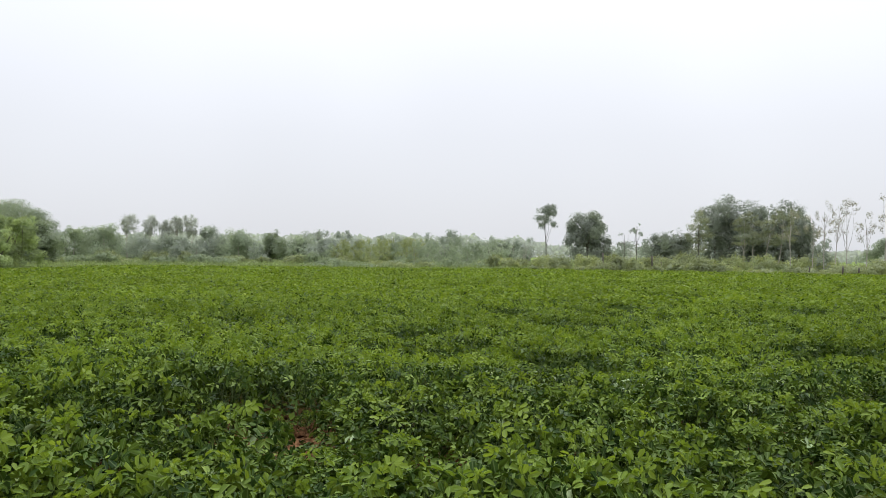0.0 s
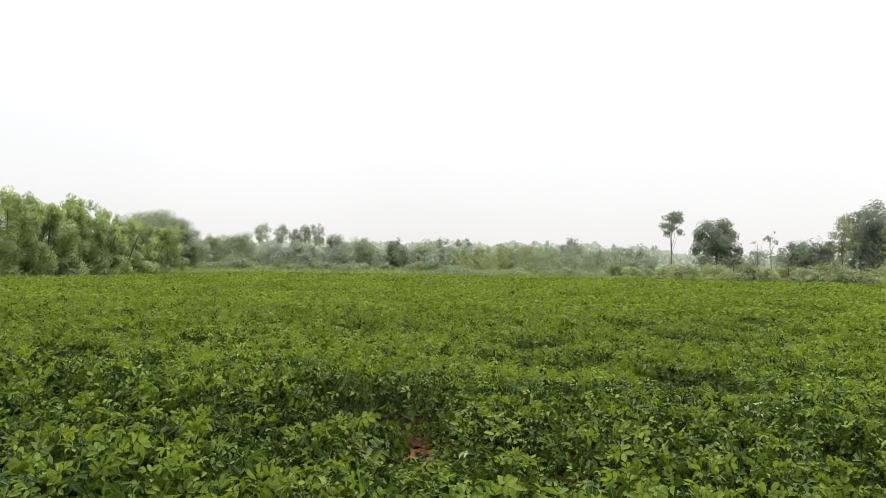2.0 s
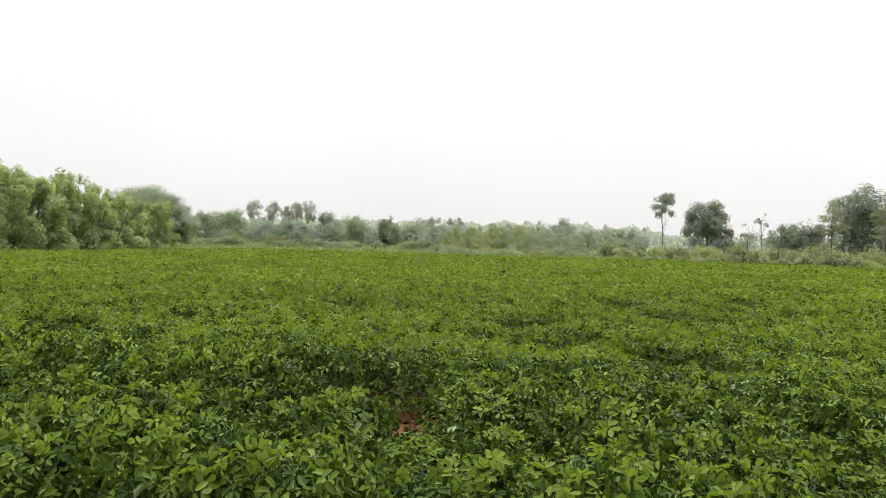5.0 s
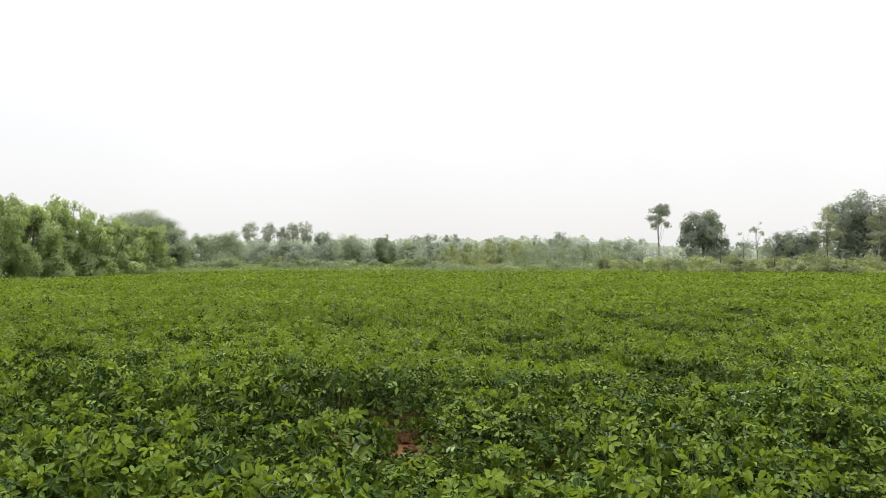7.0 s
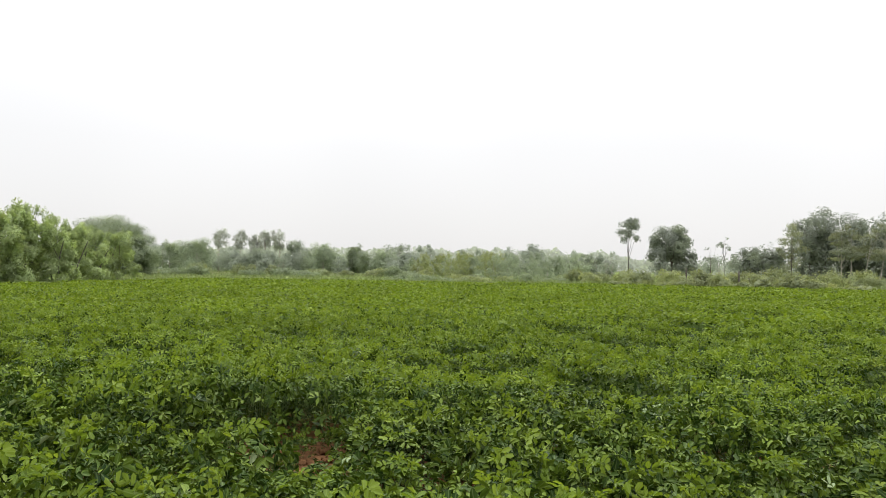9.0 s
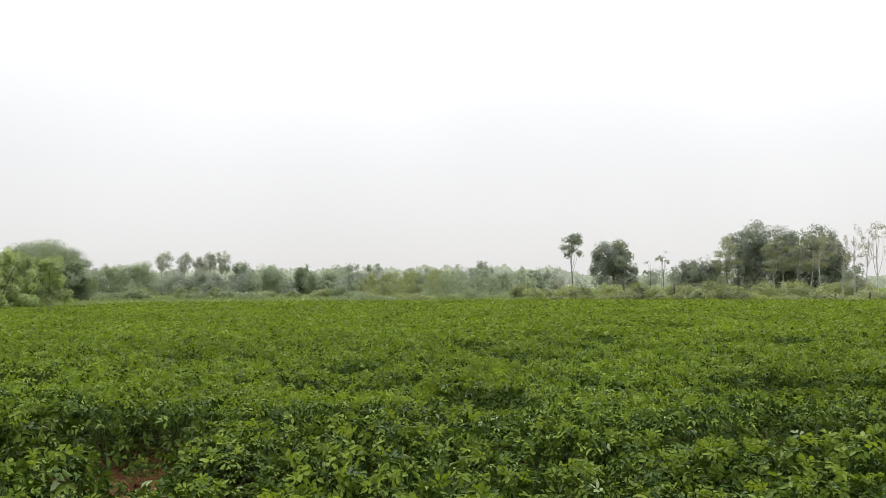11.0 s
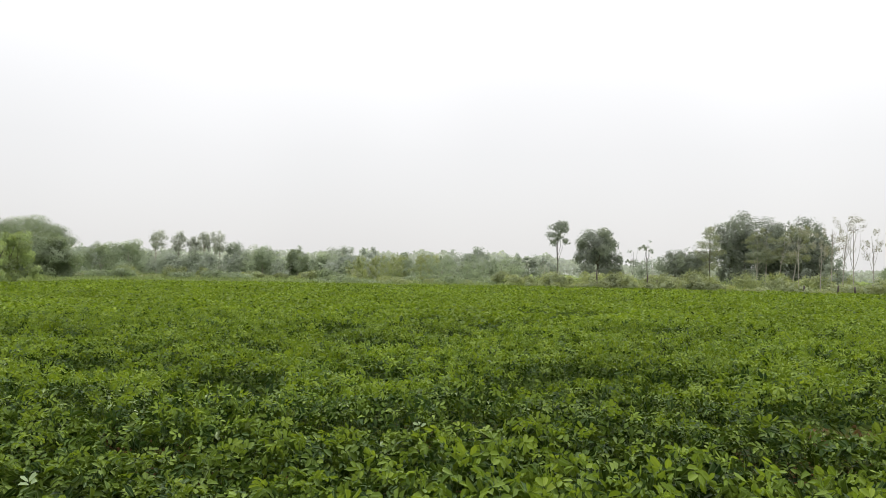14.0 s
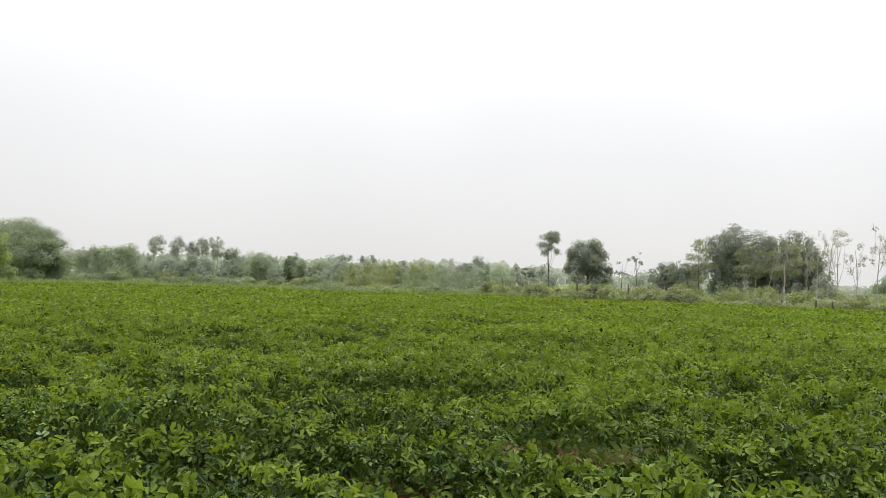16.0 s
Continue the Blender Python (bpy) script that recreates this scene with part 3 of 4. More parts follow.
# the plants beside the walk, each one a thing
kinds = []
for k in range(11):                                        # seven for close by, four plainer ones for farther off
    r = np.random.default_rng(100 + k)
    plant = new("peanut_plant")
    tagged(plant, "low bushy green peanut plant growing in red soil", "plant", "peanut plants nearest the walk")
    c, ahead, up = plant_leaves(r, 170)
    fine = k < 7
    foliage = toned(fast_mesh("foliage", *four_leaflets(r, c, ahead, up, 0.041, fine), CROP_LEAF), r, 24 if fine else 16)
    # topmost leaves: fresh growth, and top light put into their colour
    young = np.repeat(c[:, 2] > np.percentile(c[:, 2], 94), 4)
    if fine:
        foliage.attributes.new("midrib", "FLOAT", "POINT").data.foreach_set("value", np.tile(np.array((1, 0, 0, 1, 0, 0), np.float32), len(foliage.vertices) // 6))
    child("foliage", second(foliage, YOUNG_LIT_LEAF, np.tile(young, 2) if fine else young), plant)
    for i in range(5):                                     # five stems, each with the stalks of its leaves
        a = i * 1.26 + r.uniform(-0.3, 0.3)
        end = (math.cos(a) * 0.17, math.sin(a) * 0.17, r.uniform(0.2, 0.3))
        sv, sf = tube(bent(r, (0, 0, -0.02), end, 0.015, 5), 0.0045, 0.0025, 4)
        turn = np.arctan2(c[:, 1], c[:, 0]) - a
        for j in np.nonzero(np.cos(turn) > 0.81)[0][::7]:
            v, f = tube(bent(r, c[j] * (0.55, 0.55, 0.5), c[j] - ahead[j] * 0.02, 0.008, 3), 0.0025, 0.0016, 3)
            sv, sf = np.concatenate([sv, v]), np.concatenate([sf, f + len(sv)])
        child("stem", fast_mesh("stem", sv, sf, CROP_STEM), plant)
    kinds.append(plant)

places = plant_places(1.85, 5.05, 21)
tall = vigour(places[:, 0], places[:, 1])
pr = np.random.default_rng(22)
used = set()
for (px, py), g in zip(places, tall):
    if g < 0.10:
        continue
    k = int(pr.integers(0, 7)) if py < 4.2 else int(pr.integers(7, 11))
    m = pose(px, py, 0, pr.normal(0, 4), pr.normal(0, 4), pr.uniform(0, 360))
    size = 0.8 + 0.2 * g
    if k not in used:
        kinds[k].matrix_basis = m @ Matrix.Diagonal((size, size, g, 1))
        used.add(k)
    else:
        ob = copy_thing(kinds[k], m)
        ob.matrix_basis = m @ Matrix.Diagonal((size, size, g, 1))


def crop_of_plants(name, y0, y1, leaves, size, seed):
    """The plants farther off, in one mesh."""
    r = np.random.default_rng(seed)
    p = plant_places(y0, y1, seed + 1)
    g = vigour(p[:, 0], p[:, 1])
    p, g = p[g > 0.3], g[g > 0.3]
    c, ahead, up = plant_leaves(r, leaves * len(p))
    who = np.repeat(np.arange(len(p)), leaves)
    c = c * np.stack([0.8 + 0.2 * g, 0.8 + 0.2 * g, g], 1)[who]
    c[:, :2] += p[who]
    # upper leaves get the paler colour, which paints the canopy's lit top
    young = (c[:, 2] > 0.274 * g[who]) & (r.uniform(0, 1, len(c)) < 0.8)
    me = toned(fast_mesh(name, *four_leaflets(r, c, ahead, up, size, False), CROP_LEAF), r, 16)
    return new(name, second(me, YOUNG_LIT_LEAF, np.repeat(young, 4)))


def crop_of_leaves(name, y0, y1, per_m2, size, seed, lit_above=0.275):
    """The crop in the distance: its upper leaves alone."""
    r = np.random.default_rng(seed)
    lo, hi = float(left_of(y1)), float(right_of(y1))
    n = int((hi - lo) * (y1 - y0) * per_m2)
    x, y = r.uniform(lo, hi, n), r.uniform(y0, y1, n)
    keep = (x > left_of(y)) & (x < right_of(y)) & (y < end_of(x))
    x, y = x[keep], y[keep]
    g = vigour(x, y)
    ridge = 0.5 + 0.5 * np.cos(2 * np.pi * y / ROW)
    z = (0.31 + 0.05 * ridge) * g - np.abs(r.normal(0, 0.05, len(x))) + 0.02
    c = np.stack([x, y, np.maximum(z, 0.04)], 1)
    v, f = leaf_quads(r, c, np.array((0, 0.1, 1.0)) + r.normal(0, 0.5, (len(x), 3)), size, size * 0.62)
    # upper leaves above this height take the paler colour, painting light on top
    young = (z > (lit_above + 0.05 * ridge) * g) & (r.uniform(0, 1, len(x)) < 0.9)
    return new(name, second(toned(fast_mesh(name, v, f, CROP_LEAF), r, 4), YOUNG_LIT_LEAF, young))


# a lower limit farther off: more pale leaves, painting haze over the crop
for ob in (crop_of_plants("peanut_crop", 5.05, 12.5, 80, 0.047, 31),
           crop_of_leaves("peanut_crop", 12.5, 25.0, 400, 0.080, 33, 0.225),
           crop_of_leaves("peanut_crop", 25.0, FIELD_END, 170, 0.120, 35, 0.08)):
    tagged(ob, "dense green peanut crop covering the wide field", "crop", kind="stuff")

# the rest of the field, to either side
r = np.random.default_rng(37)
x, y = r.uniform(FIELD_LEFT, 34.0, 110000), r.uniform(1.9, FIELD_END, 110000)
rest = ((x < left_of(y)) | (x > right_of(y))) & (y < end_of(x))
x, y = x[rest], y[rest]
z = 0.33 * vigour(x, y) - np.abs(r.normal(0, 0.05, len(x)))
v, f = leaf_quads(r, np.stack([x, y, np.maximum(z, 0.04)], 1), np.array((0, 0, 1.0)) + r.normal(0, 0.35, (len(x), 3)), 0.2, 0.14)
tagged(new("peanut_crop", toned(fast_mesh("peanut_crop", v, f, CROP_LEAF), r, 4)), "dense green peanut crop covering the wide field", "crop", kind="stuff")

# its plants beside the walk's ends
x, y = r.uniform(-9, 13, 60000), r.uniform(1.9, 9.0, 60000)
rest = (x < left_of(y) + 0.2) | (x > right_of(y) - 0.2)
x, y = x[rest], y[rest]
z = 0.33 * vigour(x, y) - np.abs(r.normal(0, 0.06, len(x)))
v, f = leaf_quads(r, np.stack([x, y, np.maximum(z, 0.04)], 1), np.array((0, 0, 1.0)) + r.normal(0, 0.5, (len(x), 3)), 0.075, 0.045)
tagged(new("peanut_crop", toned(fast_mesh("peanut_crop", v, f, CROP_LEAF), r, 4)), "dense green peanut crop covering the wide field", "crop", kind="stuff")

# lower leaves that creep over the soil between the stems
ur = np.random.default_rng(41)
uy = np.concatenate([ur.uniform(1.9, 14.0, 56000), ur.uniform(1.9, 7.0, 26000)])
ux = np.concatenate([ur.uniform(-14, 13, 56000), ur.uniform(-6, 10, 26000)])
inside = (ux > left_of(uy)) & (ux < right_of(uy)) & (vigour(ux, uy) > np.where(uy > 4.8, 0.4, 0.5))
ux, uy = ux[inside], uy[inside]
v, f = leaf_quads(ur, np.stack([ux, uy, ur.uniform(0.03, 0.15, len(ux))], 1), np.array((0, -0.25, 0.9)) + ur.normal(0, 0.5, (len(ux), 3)), 0.062, 0.034)
tagged(new("creeping_leaves", toned(fast_mesh("creeping_leaves", v, f, CROP_LEAF), ur, 4)), "low peanut leaves creeping over the soil", "crop", kind="stuff")

# small sprouts and clods on the bare patch
sprout_r = np.random.default_rng(43)
for i in range(4):
    ob = copy_thing(kinds[i % 7], Matrix())
    size = sprout_r.uniform(0.28, 0.42)
    ob.matrix_basis = pose(sprout_r.uniform(-0.5, 0.12), sprout_r.uniform(3.1, 4.3), 0, 0, 0, sprout_r.uniform(0, 360)) @ Matrix.Diagonal((size, size, size, 1))
    tagged(ob, "small peanut seedling on the bare red soil")


PALE_LEAF = leaf_material("pale_leaf_underside", tones((0.23, 0.30, 0.15), 0.10), 0.5, 0.25, 0.0, 0.6, 0.2)
DYING_LEAF = leaf_material("reddish_dying_leaf", tones((0.135, 0.085, 0.040), 0.30), 0.6, 0.25, 0.15, 8.0, 0.1)


def loose_leaves(name, x, y, z, count, spread, size, mat, label, seed):
    """A few curled leaves lying on top of the crop."""
    r = np.random.default_rng(seed)
    c = np.stack([r.normal(0, spread, count), r.normal(0, spread, count), r.uniform(-0.03, 0.02, count)], 1)
    ahead = np.stack([np.cos(t := r.uniform(0, 2 * np.pi, count)), np.sin(t), 0 * t], 1)
    up = unit(np.array((0, -0.5, 0.8)) + r.normal(0, 0.35, (count, 3)))
    ob = new(name, fast_mesh(name, *four_leaflets(r, c, ahead, up, size, True), mat))
    ob.location = (x, y, z)
    return tagged(ob, label, "leaf", name.replace("_", " ") + "s on the crop")


for i, (x, y) in enumerate([(1.72, 4.12), (0.26, 2.86), (1.64, 4.03), (3.30, 3.84), (4.60, 6.31), (2.13, 2.69)]):
    loose_leaves("pale_leaf", x, y, 0.36, 1, 0.01, 0.030, PALE_LEAF, "pale upturned peanut leaf on top of the crop", 860 + i)
for i, (x, y) in enumerate([(5.58, 4.33), (5.33, 4.33), (7.06, 4.85), (0.90, 4.05)]):
    loose_leaves("dying_leaf", x, y, 0.28, 4, 0.05, 0.032, DYING_LEAF, "reddish-brown dying peanut leaves among the green crop", 880 + i)


def clod(x, y, size, seed):
    bm = bmesh.new()
    bmesh.ops.create_icosphere(bm, subdivisions=2, radius=size)
    r = np.random.default_rng(seed)
    lump = Vector(r.uniform(-50, 50, 3))
    for q in bm.verts:
        q.co *= 1 + 0.5 * noise.noise(q.co * (1.1 / size) + lump)
        q.co.z = q.co.z * 0.65 + size * 0.25
    me = bpy.data.meshes.new("soil_clod")
    bm.to_mesh(me)
    bm.free()
    me.materials.append(ground.data.materials[0])
    ob = new("soil_clod", me)
    ob.location = (x, y, 0)
    return tagged(ob, "crumbly red-brown clod of dry soil", "clod", "clods on the bare patch")


for i in range(26):
    clod(-0.22 + sprout_r.normal(0, 0.14), 3.75 + sprout_r.normal(0, 0.28), sprout_r.uniform(0.012, 0.035), 800 + i)

# ---- the row of young trees along the field's side ----
ROW_LABEL = "leafy yellow-green young tree in the boundary row"
for i, (y, h, w) in enumerate([(24.4, 4.0, 2.8), (25.6, 3.7, 2.6), (26.8, 4.0, 2.8), (28.0, 3.9, 2.7), (29.0, 3.55, 2.5), (30.0, 3.5, 2.6), (31.0, 3.7, 2.4),
                               (32.0, 4.1, 2.4), (33.2, 3.5, 2.6), (34.5, 3.3, 2.6), (35.8, 3.2, 2.6), (37.2, 3.15, 2.6), (38.8, 3.0, 2.5)]):
    tree("row_tree", -23.5 - 0.3 * (i % 2), y, h, w, "plume", WILLOW_LEAF, ROW_LABEL, 200 + i, foot=0.10,
         count=8500, leaf=0.15, slim=0.40, droop=0.4, stems=3, group="boundary row trees")
tree("broad_tree", -41.3, 66.0, 5.9, 8.4, "spread", MID_LEAF, "broad dark green tree at the end of the row", 220, inner=1.3, foot=0.1, count=24000, leaf=0.165, slim=0.8)
tree("broad_tree", -38.6, 66.5, 3.9, 4.2, "round", MID_LEAF, "broad dark green tree at the end of the row", 219, inner=1.3, foot=0.0, count=8000, leaf=0.165, slim=0.8)

# ---- beyond the far end of the field ----
tree("small_tree", -52.4, 98.0, 4.6, 4.8, "round", MID_LEAF, "small round grey-green tree in the meadow", 221, foot=0.1, count=5200, leaf=0.25)
tree("small_tree", -45.3, 92.0, 4.8, 4.8, "round", HEDGE_LEAF, "small round pale green tree with a short trunk", 222, foot=0.6, count=4800, leaf=0.25)
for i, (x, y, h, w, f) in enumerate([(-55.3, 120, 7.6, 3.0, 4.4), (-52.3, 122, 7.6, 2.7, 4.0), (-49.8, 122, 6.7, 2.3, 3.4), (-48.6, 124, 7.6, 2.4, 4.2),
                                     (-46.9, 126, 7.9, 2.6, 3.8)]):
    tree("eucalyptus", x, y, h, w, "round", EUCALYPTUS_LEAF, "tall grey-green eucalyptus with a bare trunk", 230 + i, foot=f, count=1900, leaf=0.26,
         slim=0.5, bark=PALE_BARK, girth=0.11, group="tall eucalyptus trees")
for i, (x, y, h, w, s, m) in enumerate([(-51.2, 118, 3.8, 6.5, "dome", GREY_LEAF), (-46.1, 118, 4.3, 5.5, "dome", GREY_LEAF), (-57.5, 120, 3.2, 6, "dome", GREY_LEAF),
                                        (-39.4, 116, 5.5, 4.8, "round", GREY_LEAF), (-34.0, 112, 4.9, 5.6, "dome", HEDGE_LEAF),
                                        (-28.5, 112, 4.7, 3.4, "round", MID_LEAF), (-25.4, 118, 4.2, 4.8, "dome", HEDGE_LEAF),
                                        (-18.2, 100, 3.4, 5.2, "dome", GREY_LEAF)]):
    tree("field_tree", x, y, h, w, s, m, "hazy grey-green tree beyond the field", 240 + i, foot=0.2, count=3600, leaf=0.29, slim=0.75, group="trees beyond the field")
yr = np.random.default_rng(66)
for i in range(26):                                        # a thicket of young trees with uneven, feathery tops
    x = -15.5 + 18.5 * i / 25 + yr.uniform(-0.4, 0.4)
    tree("young_tree", x, yr.uniform(80, 90), yr.uniform(2.3, 3.3), yr.uniform(1.4, 2.4), "plume", (YELLOW_LEAF if x < -5 else HEDGE_LEAF) if i % 3 else HEDGE_LEAF,
         "feathery yellow-green young tree in the thicket", 600 + i, foot=0.1, count=1400, leaf=0.19, slim=0.4, droop=0.3, stems=2, girth=0.03, group="thicket of young trees", limbs=4)
tree("small_tree", 4.4, 77.0, 3.0, 3.0, "round", HEDGE_LEAF, "open small tree with several thin stems", 260, foot=0.9, count=2800, leaf=0.12, stems=4, girth=0.09)
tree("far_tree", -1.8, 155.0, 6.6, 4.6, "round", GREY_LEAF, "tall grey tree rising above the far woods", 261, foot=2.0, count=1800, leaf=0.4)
tree("bare_tree", 8.6, 95.0, 3.6, 2.8, "wisps", GREY_LEAF, "thin grey tree with few leaves", 262, foot=0.8, count=350, leaf=0.2, stems=3, girth=0.06)
tree("tall_tree", 8.8, 72.0, 6.2, 2.2, "tiers", DARK_LEAF, "tall slender tree with a small open dark crown", 263, foot=3.9, count=2400, leaf=0.155, girth=0.055)
tree("round_tree", 12.1, 67.0, 5.2, 4.1, "lumpy", DARK_LEAF, "round dense dark green tree", 264, inner=1.5, foot=0.75, count=11000, leaf=0.165, slim=0.7, girth=0.14)
tree("sapling", 14.3, 62.0, 3.4, 1.3, "wisps", DARK_LEAF, "sparse sapling with few leaves", 265, foot=1.8, count=170, leaf=0.16, girth=0.035)
tree("sapling", 15.8, 64.0, 4.1, 0.9, "wisps", GREY_LEAF, "sparse sapling with few leaves", 266, foot=3.0, count=120, leaf=0.16, girth=0.035)
tree("dome_tree", 23.5, 100.0, 3.3, 6.0, "dome", GREY_LEAF, "wide low grey tree in the distance", 267, foot=0.4, count=1500, leaf=0.3)
tree("dark_tree", 19.9, 72.0, 3.5, 3.4, "round", DARK_LEAF, "low dark green tree", 268, inner=1.5, foot=0.2, count=5600, leaf=0.17)
tree("dark_tree", 22.0, 72.0, 3.8, 2.6, "round", DARK_LEAF, "low dark green tree", 269, inner=1.5, foot=0.2, count=4400, leaf=0.17)
tree("slim_tree", 19.9, 60.0, 5.0, 2.1, "spire", DRY_LEAF, "slim open tree with brownish leaves", 270, foot=1.2, count=2000, leaf=0.145, girth=0.06)
for i, (x, y, h, w) in enumerate([(23.6, 67, 6.0, 3.4), (24.6, 66, 6.7, 3.6), (26.4, 66, 6.2, 4.0), (27.6, 66.5, 5.7, 3.6), (28.6, 64, 6.0, 3.6), (29.3, 63, 4.9, 3.4)]):
    tree("grove_tree", x, y, h, w, ("lumpy", "spread", "round")[i % 3], DARK_LEAF, "large dark green tree of a dense grove", 275 + i, inner=1.5, foot=0.4, count=7500, leaf=0.165, slim=0.7, girth=0.13, group="dark grove")
for i, (x, y, h, lx) in enumerate([(23.5, 60, 4.6, 0.1), (24.1, 60, 4.9, 0.2), (24.7, 59, 5.0, 0.9), (25.7, 59, 5.0, 0.8)]):
    tree("slender_tree", x, y, h, 2.1, "column", DRY_LEAF, "slender pale-stemmed tree leaning before the grove", 285 + i, foot=2.2, count=1400, leaf=0.145,
         girth=0.055, bark=PALE_BARK, lean=(lx, 0), group="slender trees by the grove")
for i, (x, y, h, w, lx) in enumerate([(22.9, 50, 4.4, 1.2, 0), (23.4, 48, 4.2, 0.9, 0), (23.7, 47, 4.6, 0.7, 0), (23.8, 46, 4.8, 1.0, 0.5), (23.8, 44.5, 4.75, 1.1, 0),
                                      (24.1, 43, 3.9, 1.0, 0), (25.4, 43, 5.0, 0.9, 0), (25.7, 42.6, 4.7, 1.0, 0.3)]):
    tree("sparse_eucalyptus", x, y, h, w * 1.3, "wisps", BROWN_LEAF, "thin eucalyptus with a bare stem and sparse brownish leaves", 290 + i, foot=h * 0.55, count=420, leaf=0.095,
         slim=0.45, girth=0.035, bark=PALE_BARK, lean=(lx, 0), group="sparse eucalyptus trees")
tree("umbrella_tree", 33.0, 55.0, 2.7, 4.2, "umbrella", HEDGE_LEAF, "low umbrella-shaped grey-green tree", 300, foot=0.9, count=5200, leaf=0.14)
tree("small_tree", 27.0, 54.0, 2.6, 1.9, "plume", GREY_LEAF, "small feathery grey-green tree beside the grove", 301, foot=0.2, count=2200, leaf=0.13, stems=3, girth=0.03)

# ---- scrub along the far side ----
sr = np.random.default_rng(77)
SHRUB = "low yellow-green shrub at the field's far side"


def shrub(x, y, h, w, mat, seed, label=SHRUB, count=1500, leaf=0.15):
    return tree("shrub", x, y, h, w, "dome", mat, label, seed, foot=0.0, count=count, leaf=leaf, slim=0.55, droop=0.2, stems=3, girth=0.02,
                group="field-side shrubs", category="shrub", limbs=3)


for i in range(36):                                        # close behind the crop's slanting edge
    x = 5.6 + 24.4 * i / 35 + sr.uniform(-0.3, 0.3)
    y = float(end_of(x)) + sr.uniform(0.9, 4.5) + max(0, 8 - x)
    shrub(x, y, sr.uniform(0.4, 0.75) if sr.uniform() < 0.6 else sr.uniform(0.8, 1.25), sr.uniform(1.0, 2.2), SCRUB_LEAF if sr.uniform() < 0.75 else YELLOW_LEAF, 320 + i)
for i in range(24):                                        # a low, broken line of weeds and bushes behind the crop's far end
    x = -14 + 18 * i / 23 + sr.uniform(-0.4, 0.4)
    shrub(x, sr.uniform(56, 80), sr.uniform(0.45, 1.0), sr.uniform(1.6, 3.2), SCRUB_LEAF if i % 3 == 0 else MID_LEAF, 500 + i, "low pale bush behind the crop", 700, 0.17)
for i in range(20):                                        # bushes before the trees of the meadow, with open grass between
    x = -52 + 38 * i / 19 + sr.uniform(-0.8, 0.8)
    shrub(x, sr.uniform(74, 86), sr.uniform(0.6, 1.7), sr.uniform(1.6, 3.4), (MID_LEAF, SCRUB_LEAF)[i % 2], 540 + i, "grey-green bush in the meadow beyond the crop", 1300, 0.2)
for i in range(20):                                        # taller scrub between the trees
    x = 3.0 + 27 * i / 19 + sr.uniform(-0.6, 0.6)
    shrub(x, sr.uniform(58, 64) - 0.35 * max(0, x - 12), sr.uniform(0.9, 1.6), sr.uniform(1.6, 3.0), YELLOW_LEAF if sr.uniform() < 0.6 else SCRUB_LEAF, 370 + i)
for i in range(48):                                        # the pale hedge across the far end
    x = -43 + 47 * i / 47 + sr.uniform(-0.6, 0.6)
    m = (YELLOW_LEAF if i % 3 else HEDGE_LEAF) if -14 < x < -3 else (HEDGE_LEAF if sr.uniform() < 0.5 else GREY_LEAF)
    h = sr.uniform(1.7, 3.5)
    tree("hedge_shrub", x, sr.uniform(88, 114) if x > -17 else sr.uniform(108, 120), h, h * sr.uniform(0.8, 1.3), "plume" if sr.uniform() < 0.6 else "round", m, "pale hedge shrub beyond the field, with haze in its leaf colour", 400 + i,
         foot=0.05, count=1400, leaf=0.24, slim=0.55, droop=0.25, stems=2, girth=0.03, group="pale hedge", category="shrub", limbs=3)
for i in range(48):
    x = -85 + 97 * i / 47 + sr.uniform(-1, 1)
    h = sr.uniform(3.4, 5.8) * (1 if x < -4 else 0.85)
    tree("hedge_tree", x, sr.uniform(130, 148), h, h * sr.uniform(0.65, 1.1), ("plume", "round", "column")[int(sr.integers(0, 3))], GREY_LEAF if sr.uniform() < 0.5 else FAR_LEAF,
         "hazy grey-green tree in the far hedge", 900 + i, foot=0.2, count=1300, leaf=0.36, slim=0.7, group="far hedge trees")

# ---- woods and meadow in the distance ----
r = np.random.default_rng(55)
n = 28000
wx = r.uniform(-190, 160, n)
wtop = (5.2 + 0.75 * waves(8, 14, 3.0, 16.0)(wx, 0 * wx) + 0.7 * np.abs(waves(9, 10, 1.2, 4.0)(wx, 0 * wx))) * np.clip(1.1 - wx / 55, 0.45, 1)
wz = wtop * np.sqrt(r.uniform(0, 1, n))
wy = 178 + r.normal(0, 4, n)
# these leaves glow faintly, standing in for haze before the woods
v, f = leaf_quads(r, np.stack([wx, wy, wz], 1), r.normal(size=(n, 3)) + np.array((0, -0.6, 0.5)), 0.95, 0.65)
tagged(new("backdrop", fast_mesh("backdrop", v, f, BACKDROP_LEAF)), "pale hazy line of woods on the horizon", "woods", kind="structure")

n = 36000
mx, my = r.uniform(-75, 60, n), 36 + 95 * r.uniform(0, 1, n) ** 1.6
keep = (np.abs(mx) < 8 + my) & (my > end_of(mx) + np.where(mx > 4, 5.0, 0.5))
mx, my = mx[keep], my[keep]
v, f = leaf_quads(r, np.stack([mx, my, r.uniform(0.03, 0.32, len(mx))], 1), r.normal(size=(len(mx), 3)) * (1, 1, 0.3) + np.array((0, 0, 0.3)), 0.32, 0.12, 0.5)
n = 9000                                                   # the weedy strip under the boundary row
ex, ey = r.uniform(-26, FIELD_LEFT - 0.1, n), r.uniform(16, 46, n)
v2, f2 = leaf_quads(r, np.stack([ex, ey, r.uniform(0.03, 0.3, n)], 1), r.normal(size=(n, 3)) * (1, 1, 0.3) + np.array((0, 0, 0.3)), 0.22, 0.08, 0.5)
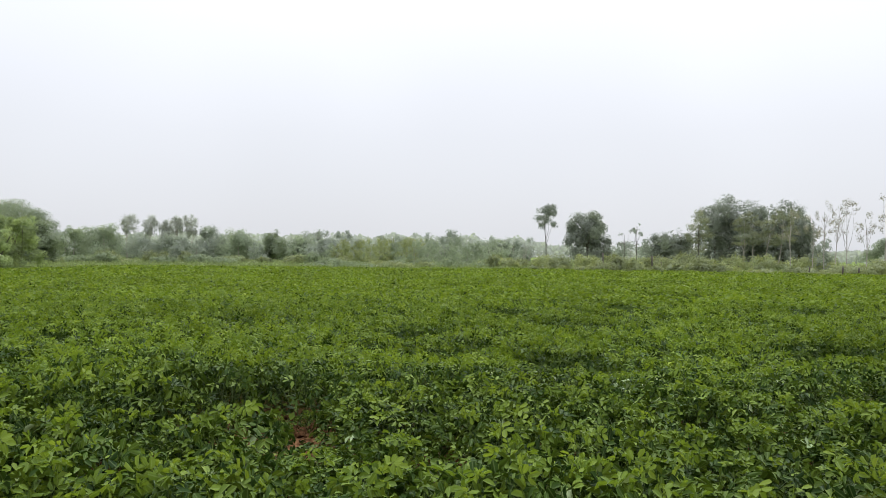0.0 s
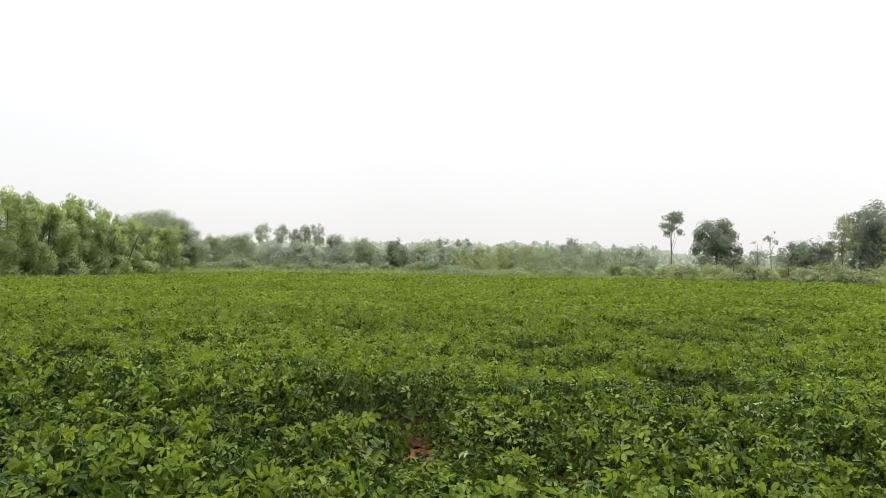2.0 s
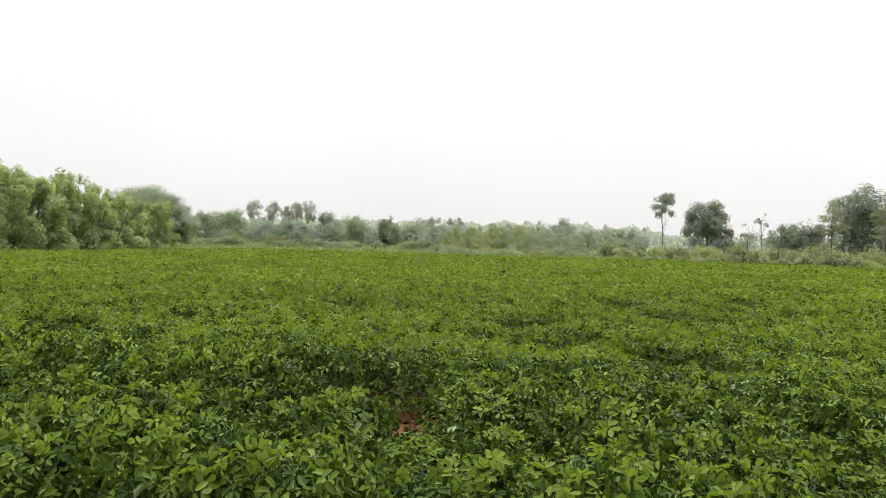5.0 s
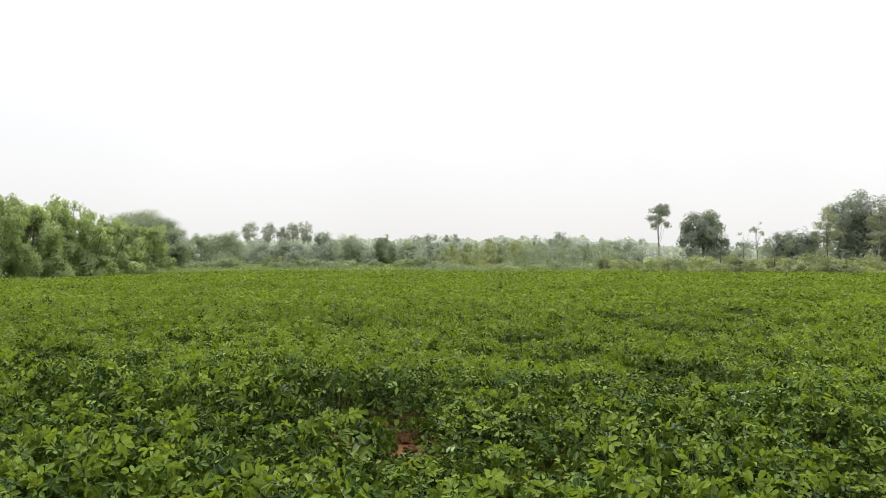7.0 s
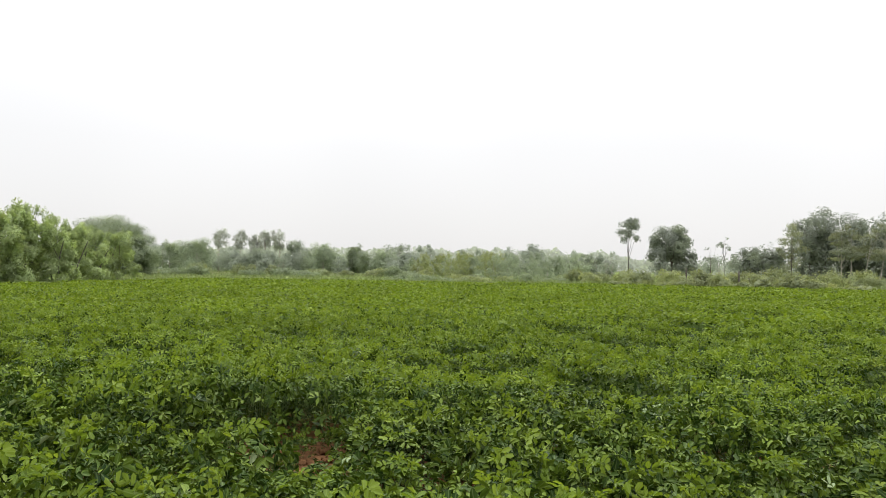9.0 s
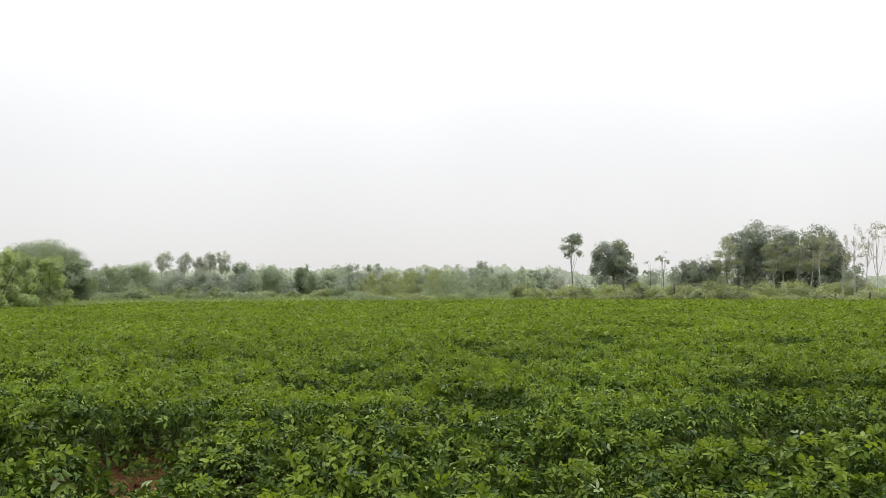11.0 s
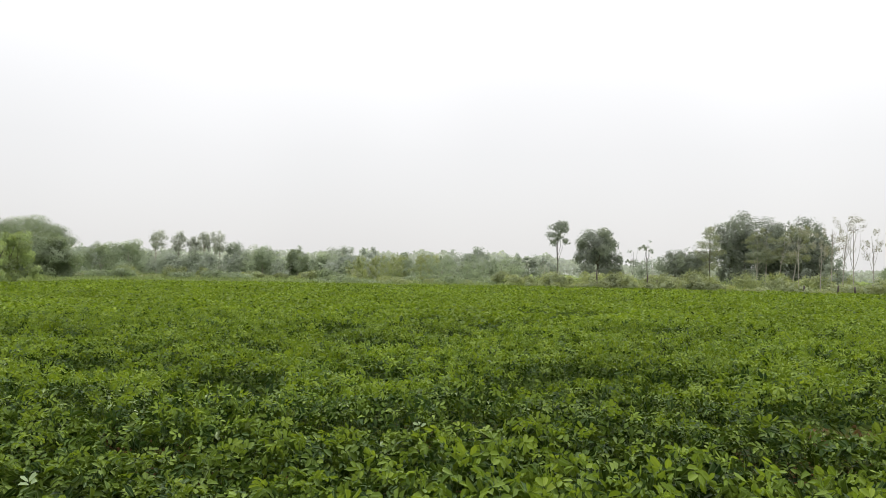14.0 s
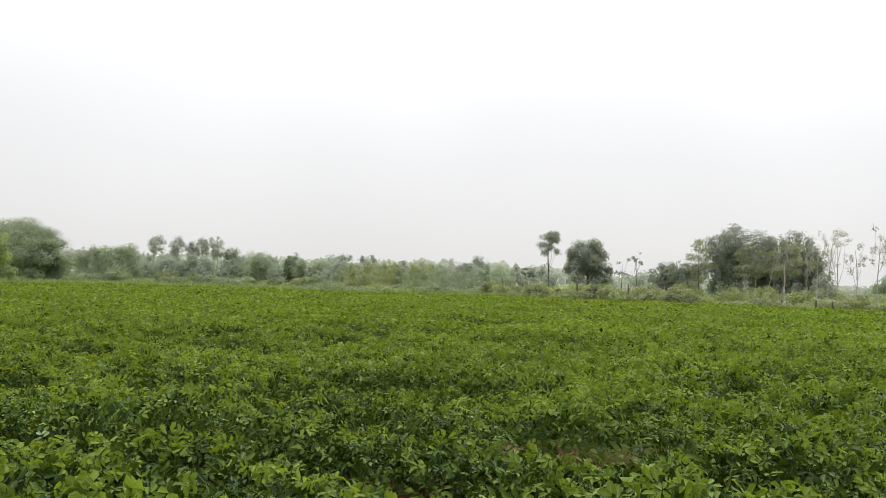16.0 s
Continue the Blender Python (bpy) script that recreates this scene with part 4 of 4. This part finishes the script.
v, f = np.concatenate([v, v2]), np.concatenate([f, f2 + len(v)])
tagged(new("meadow_grass", fast_mesh("meadow_grass", v, f, GRASS)), "rough dull green weeds and grass behind the crop", "grass", kind="stuff")


# ---- low earth banks between the meadow's plots ----
for i, (x0, x1, y0) in enumerate([(-60, -26, 84), (-66, -24, 93), (-68, -16, 102)]):
    br = np.random.default_rng(950 + i)
    bx = np.arange(x0, x1, 0.5)
    crest = 0.26 + 0.05 * waves(960 + i, 8, 1.5, 9.0)(bx, 0 * bx)
    line = y0 + 0.5 * waves(970 + i, 5, 12.0, 40.0)(bx, 0 * bx)
    across = [(-0.7, 0.0), (-0.35, 0.8), (0.0, 1.0), (0.35, 0.8), (0.7, 0.0)]
    v = np.stack([np.stack([bx, line + o, crest * k - 0.01], 1) for o, k in across], 1).reshape(-1, 3)
    a, b = np.meshgrid(np.arange(len(bx) - 1), np.arange(4), indexing="ij")
    f = np.stack([a * 5 + b, (a + 1) * 5 + b, (a + 1) * 5 + b + 1, a * 5 + b + 1], -1).reshape(-1, 4)
    n = 60 * len(bx)                                       # short dry grass on the bank
    k = br.integers(0, len(bx), n)
    tuft = np.stack([bx[k] + br.uniform(0, 0.5, n), line[k] + br.uniform(-0.7, 0.5, n), crest[k] * br.uniform(0.3, 1.2, n)], 1)
    v2, f2 = leaf_quads(br, tuft, br.normal(size=(n, 3)) * (1, 1, 0.3) + np.array((0, -0.2, 0.5)), 0.16, 0.06, 0.4)
    tagged(new("earth_bank", fast_mesh("earth_bank", np.concatenate([v, v2]), np.concatenate([f, f2 + len(v)]), DRY_GRASS)),
           "low earth bank with short pale dry grass", "bank", "banks between the meadow plots")


# ---- stub posts at the crop's far edge ----
def post(x, y, h, seed):
    r = np.random.default_rng(seed)
    v, f = tube(bent(r, (0, 0, -0.1), (r.normal(0, 0.04), r.normal(0, 0.04), h), 0.015, 6), 0.05, 0.042, 8)
    cap = np.array([[5 * 8 + k, 5 * 8 + k + 1, 5 * 8 + 7 - k - 1, 5 * 8 + 7 - k] for k in range(3)])
    ob = new("fence_post", fast_mesh("fence_post", v, np.concatenate([f, cap]), BARK))
    ob.location = (x, y, 0)
    return tagged(ob, "weathered grey wooden post standing in the weeds", "post", "posts at the field's edge")


for i, (x, y, h) in enumerate([(9.1, 44.0, 1.35), (12.0, 44.0, 1.2), (12.6, 44.0, 0.85), (15.3, 43.0, 0.8), (18.1, 37.0, 0.7), (19.3, 36.2, 0.75), (19.9, 35.8, 0.7)]):
    post(x, y, h, 700 + i)
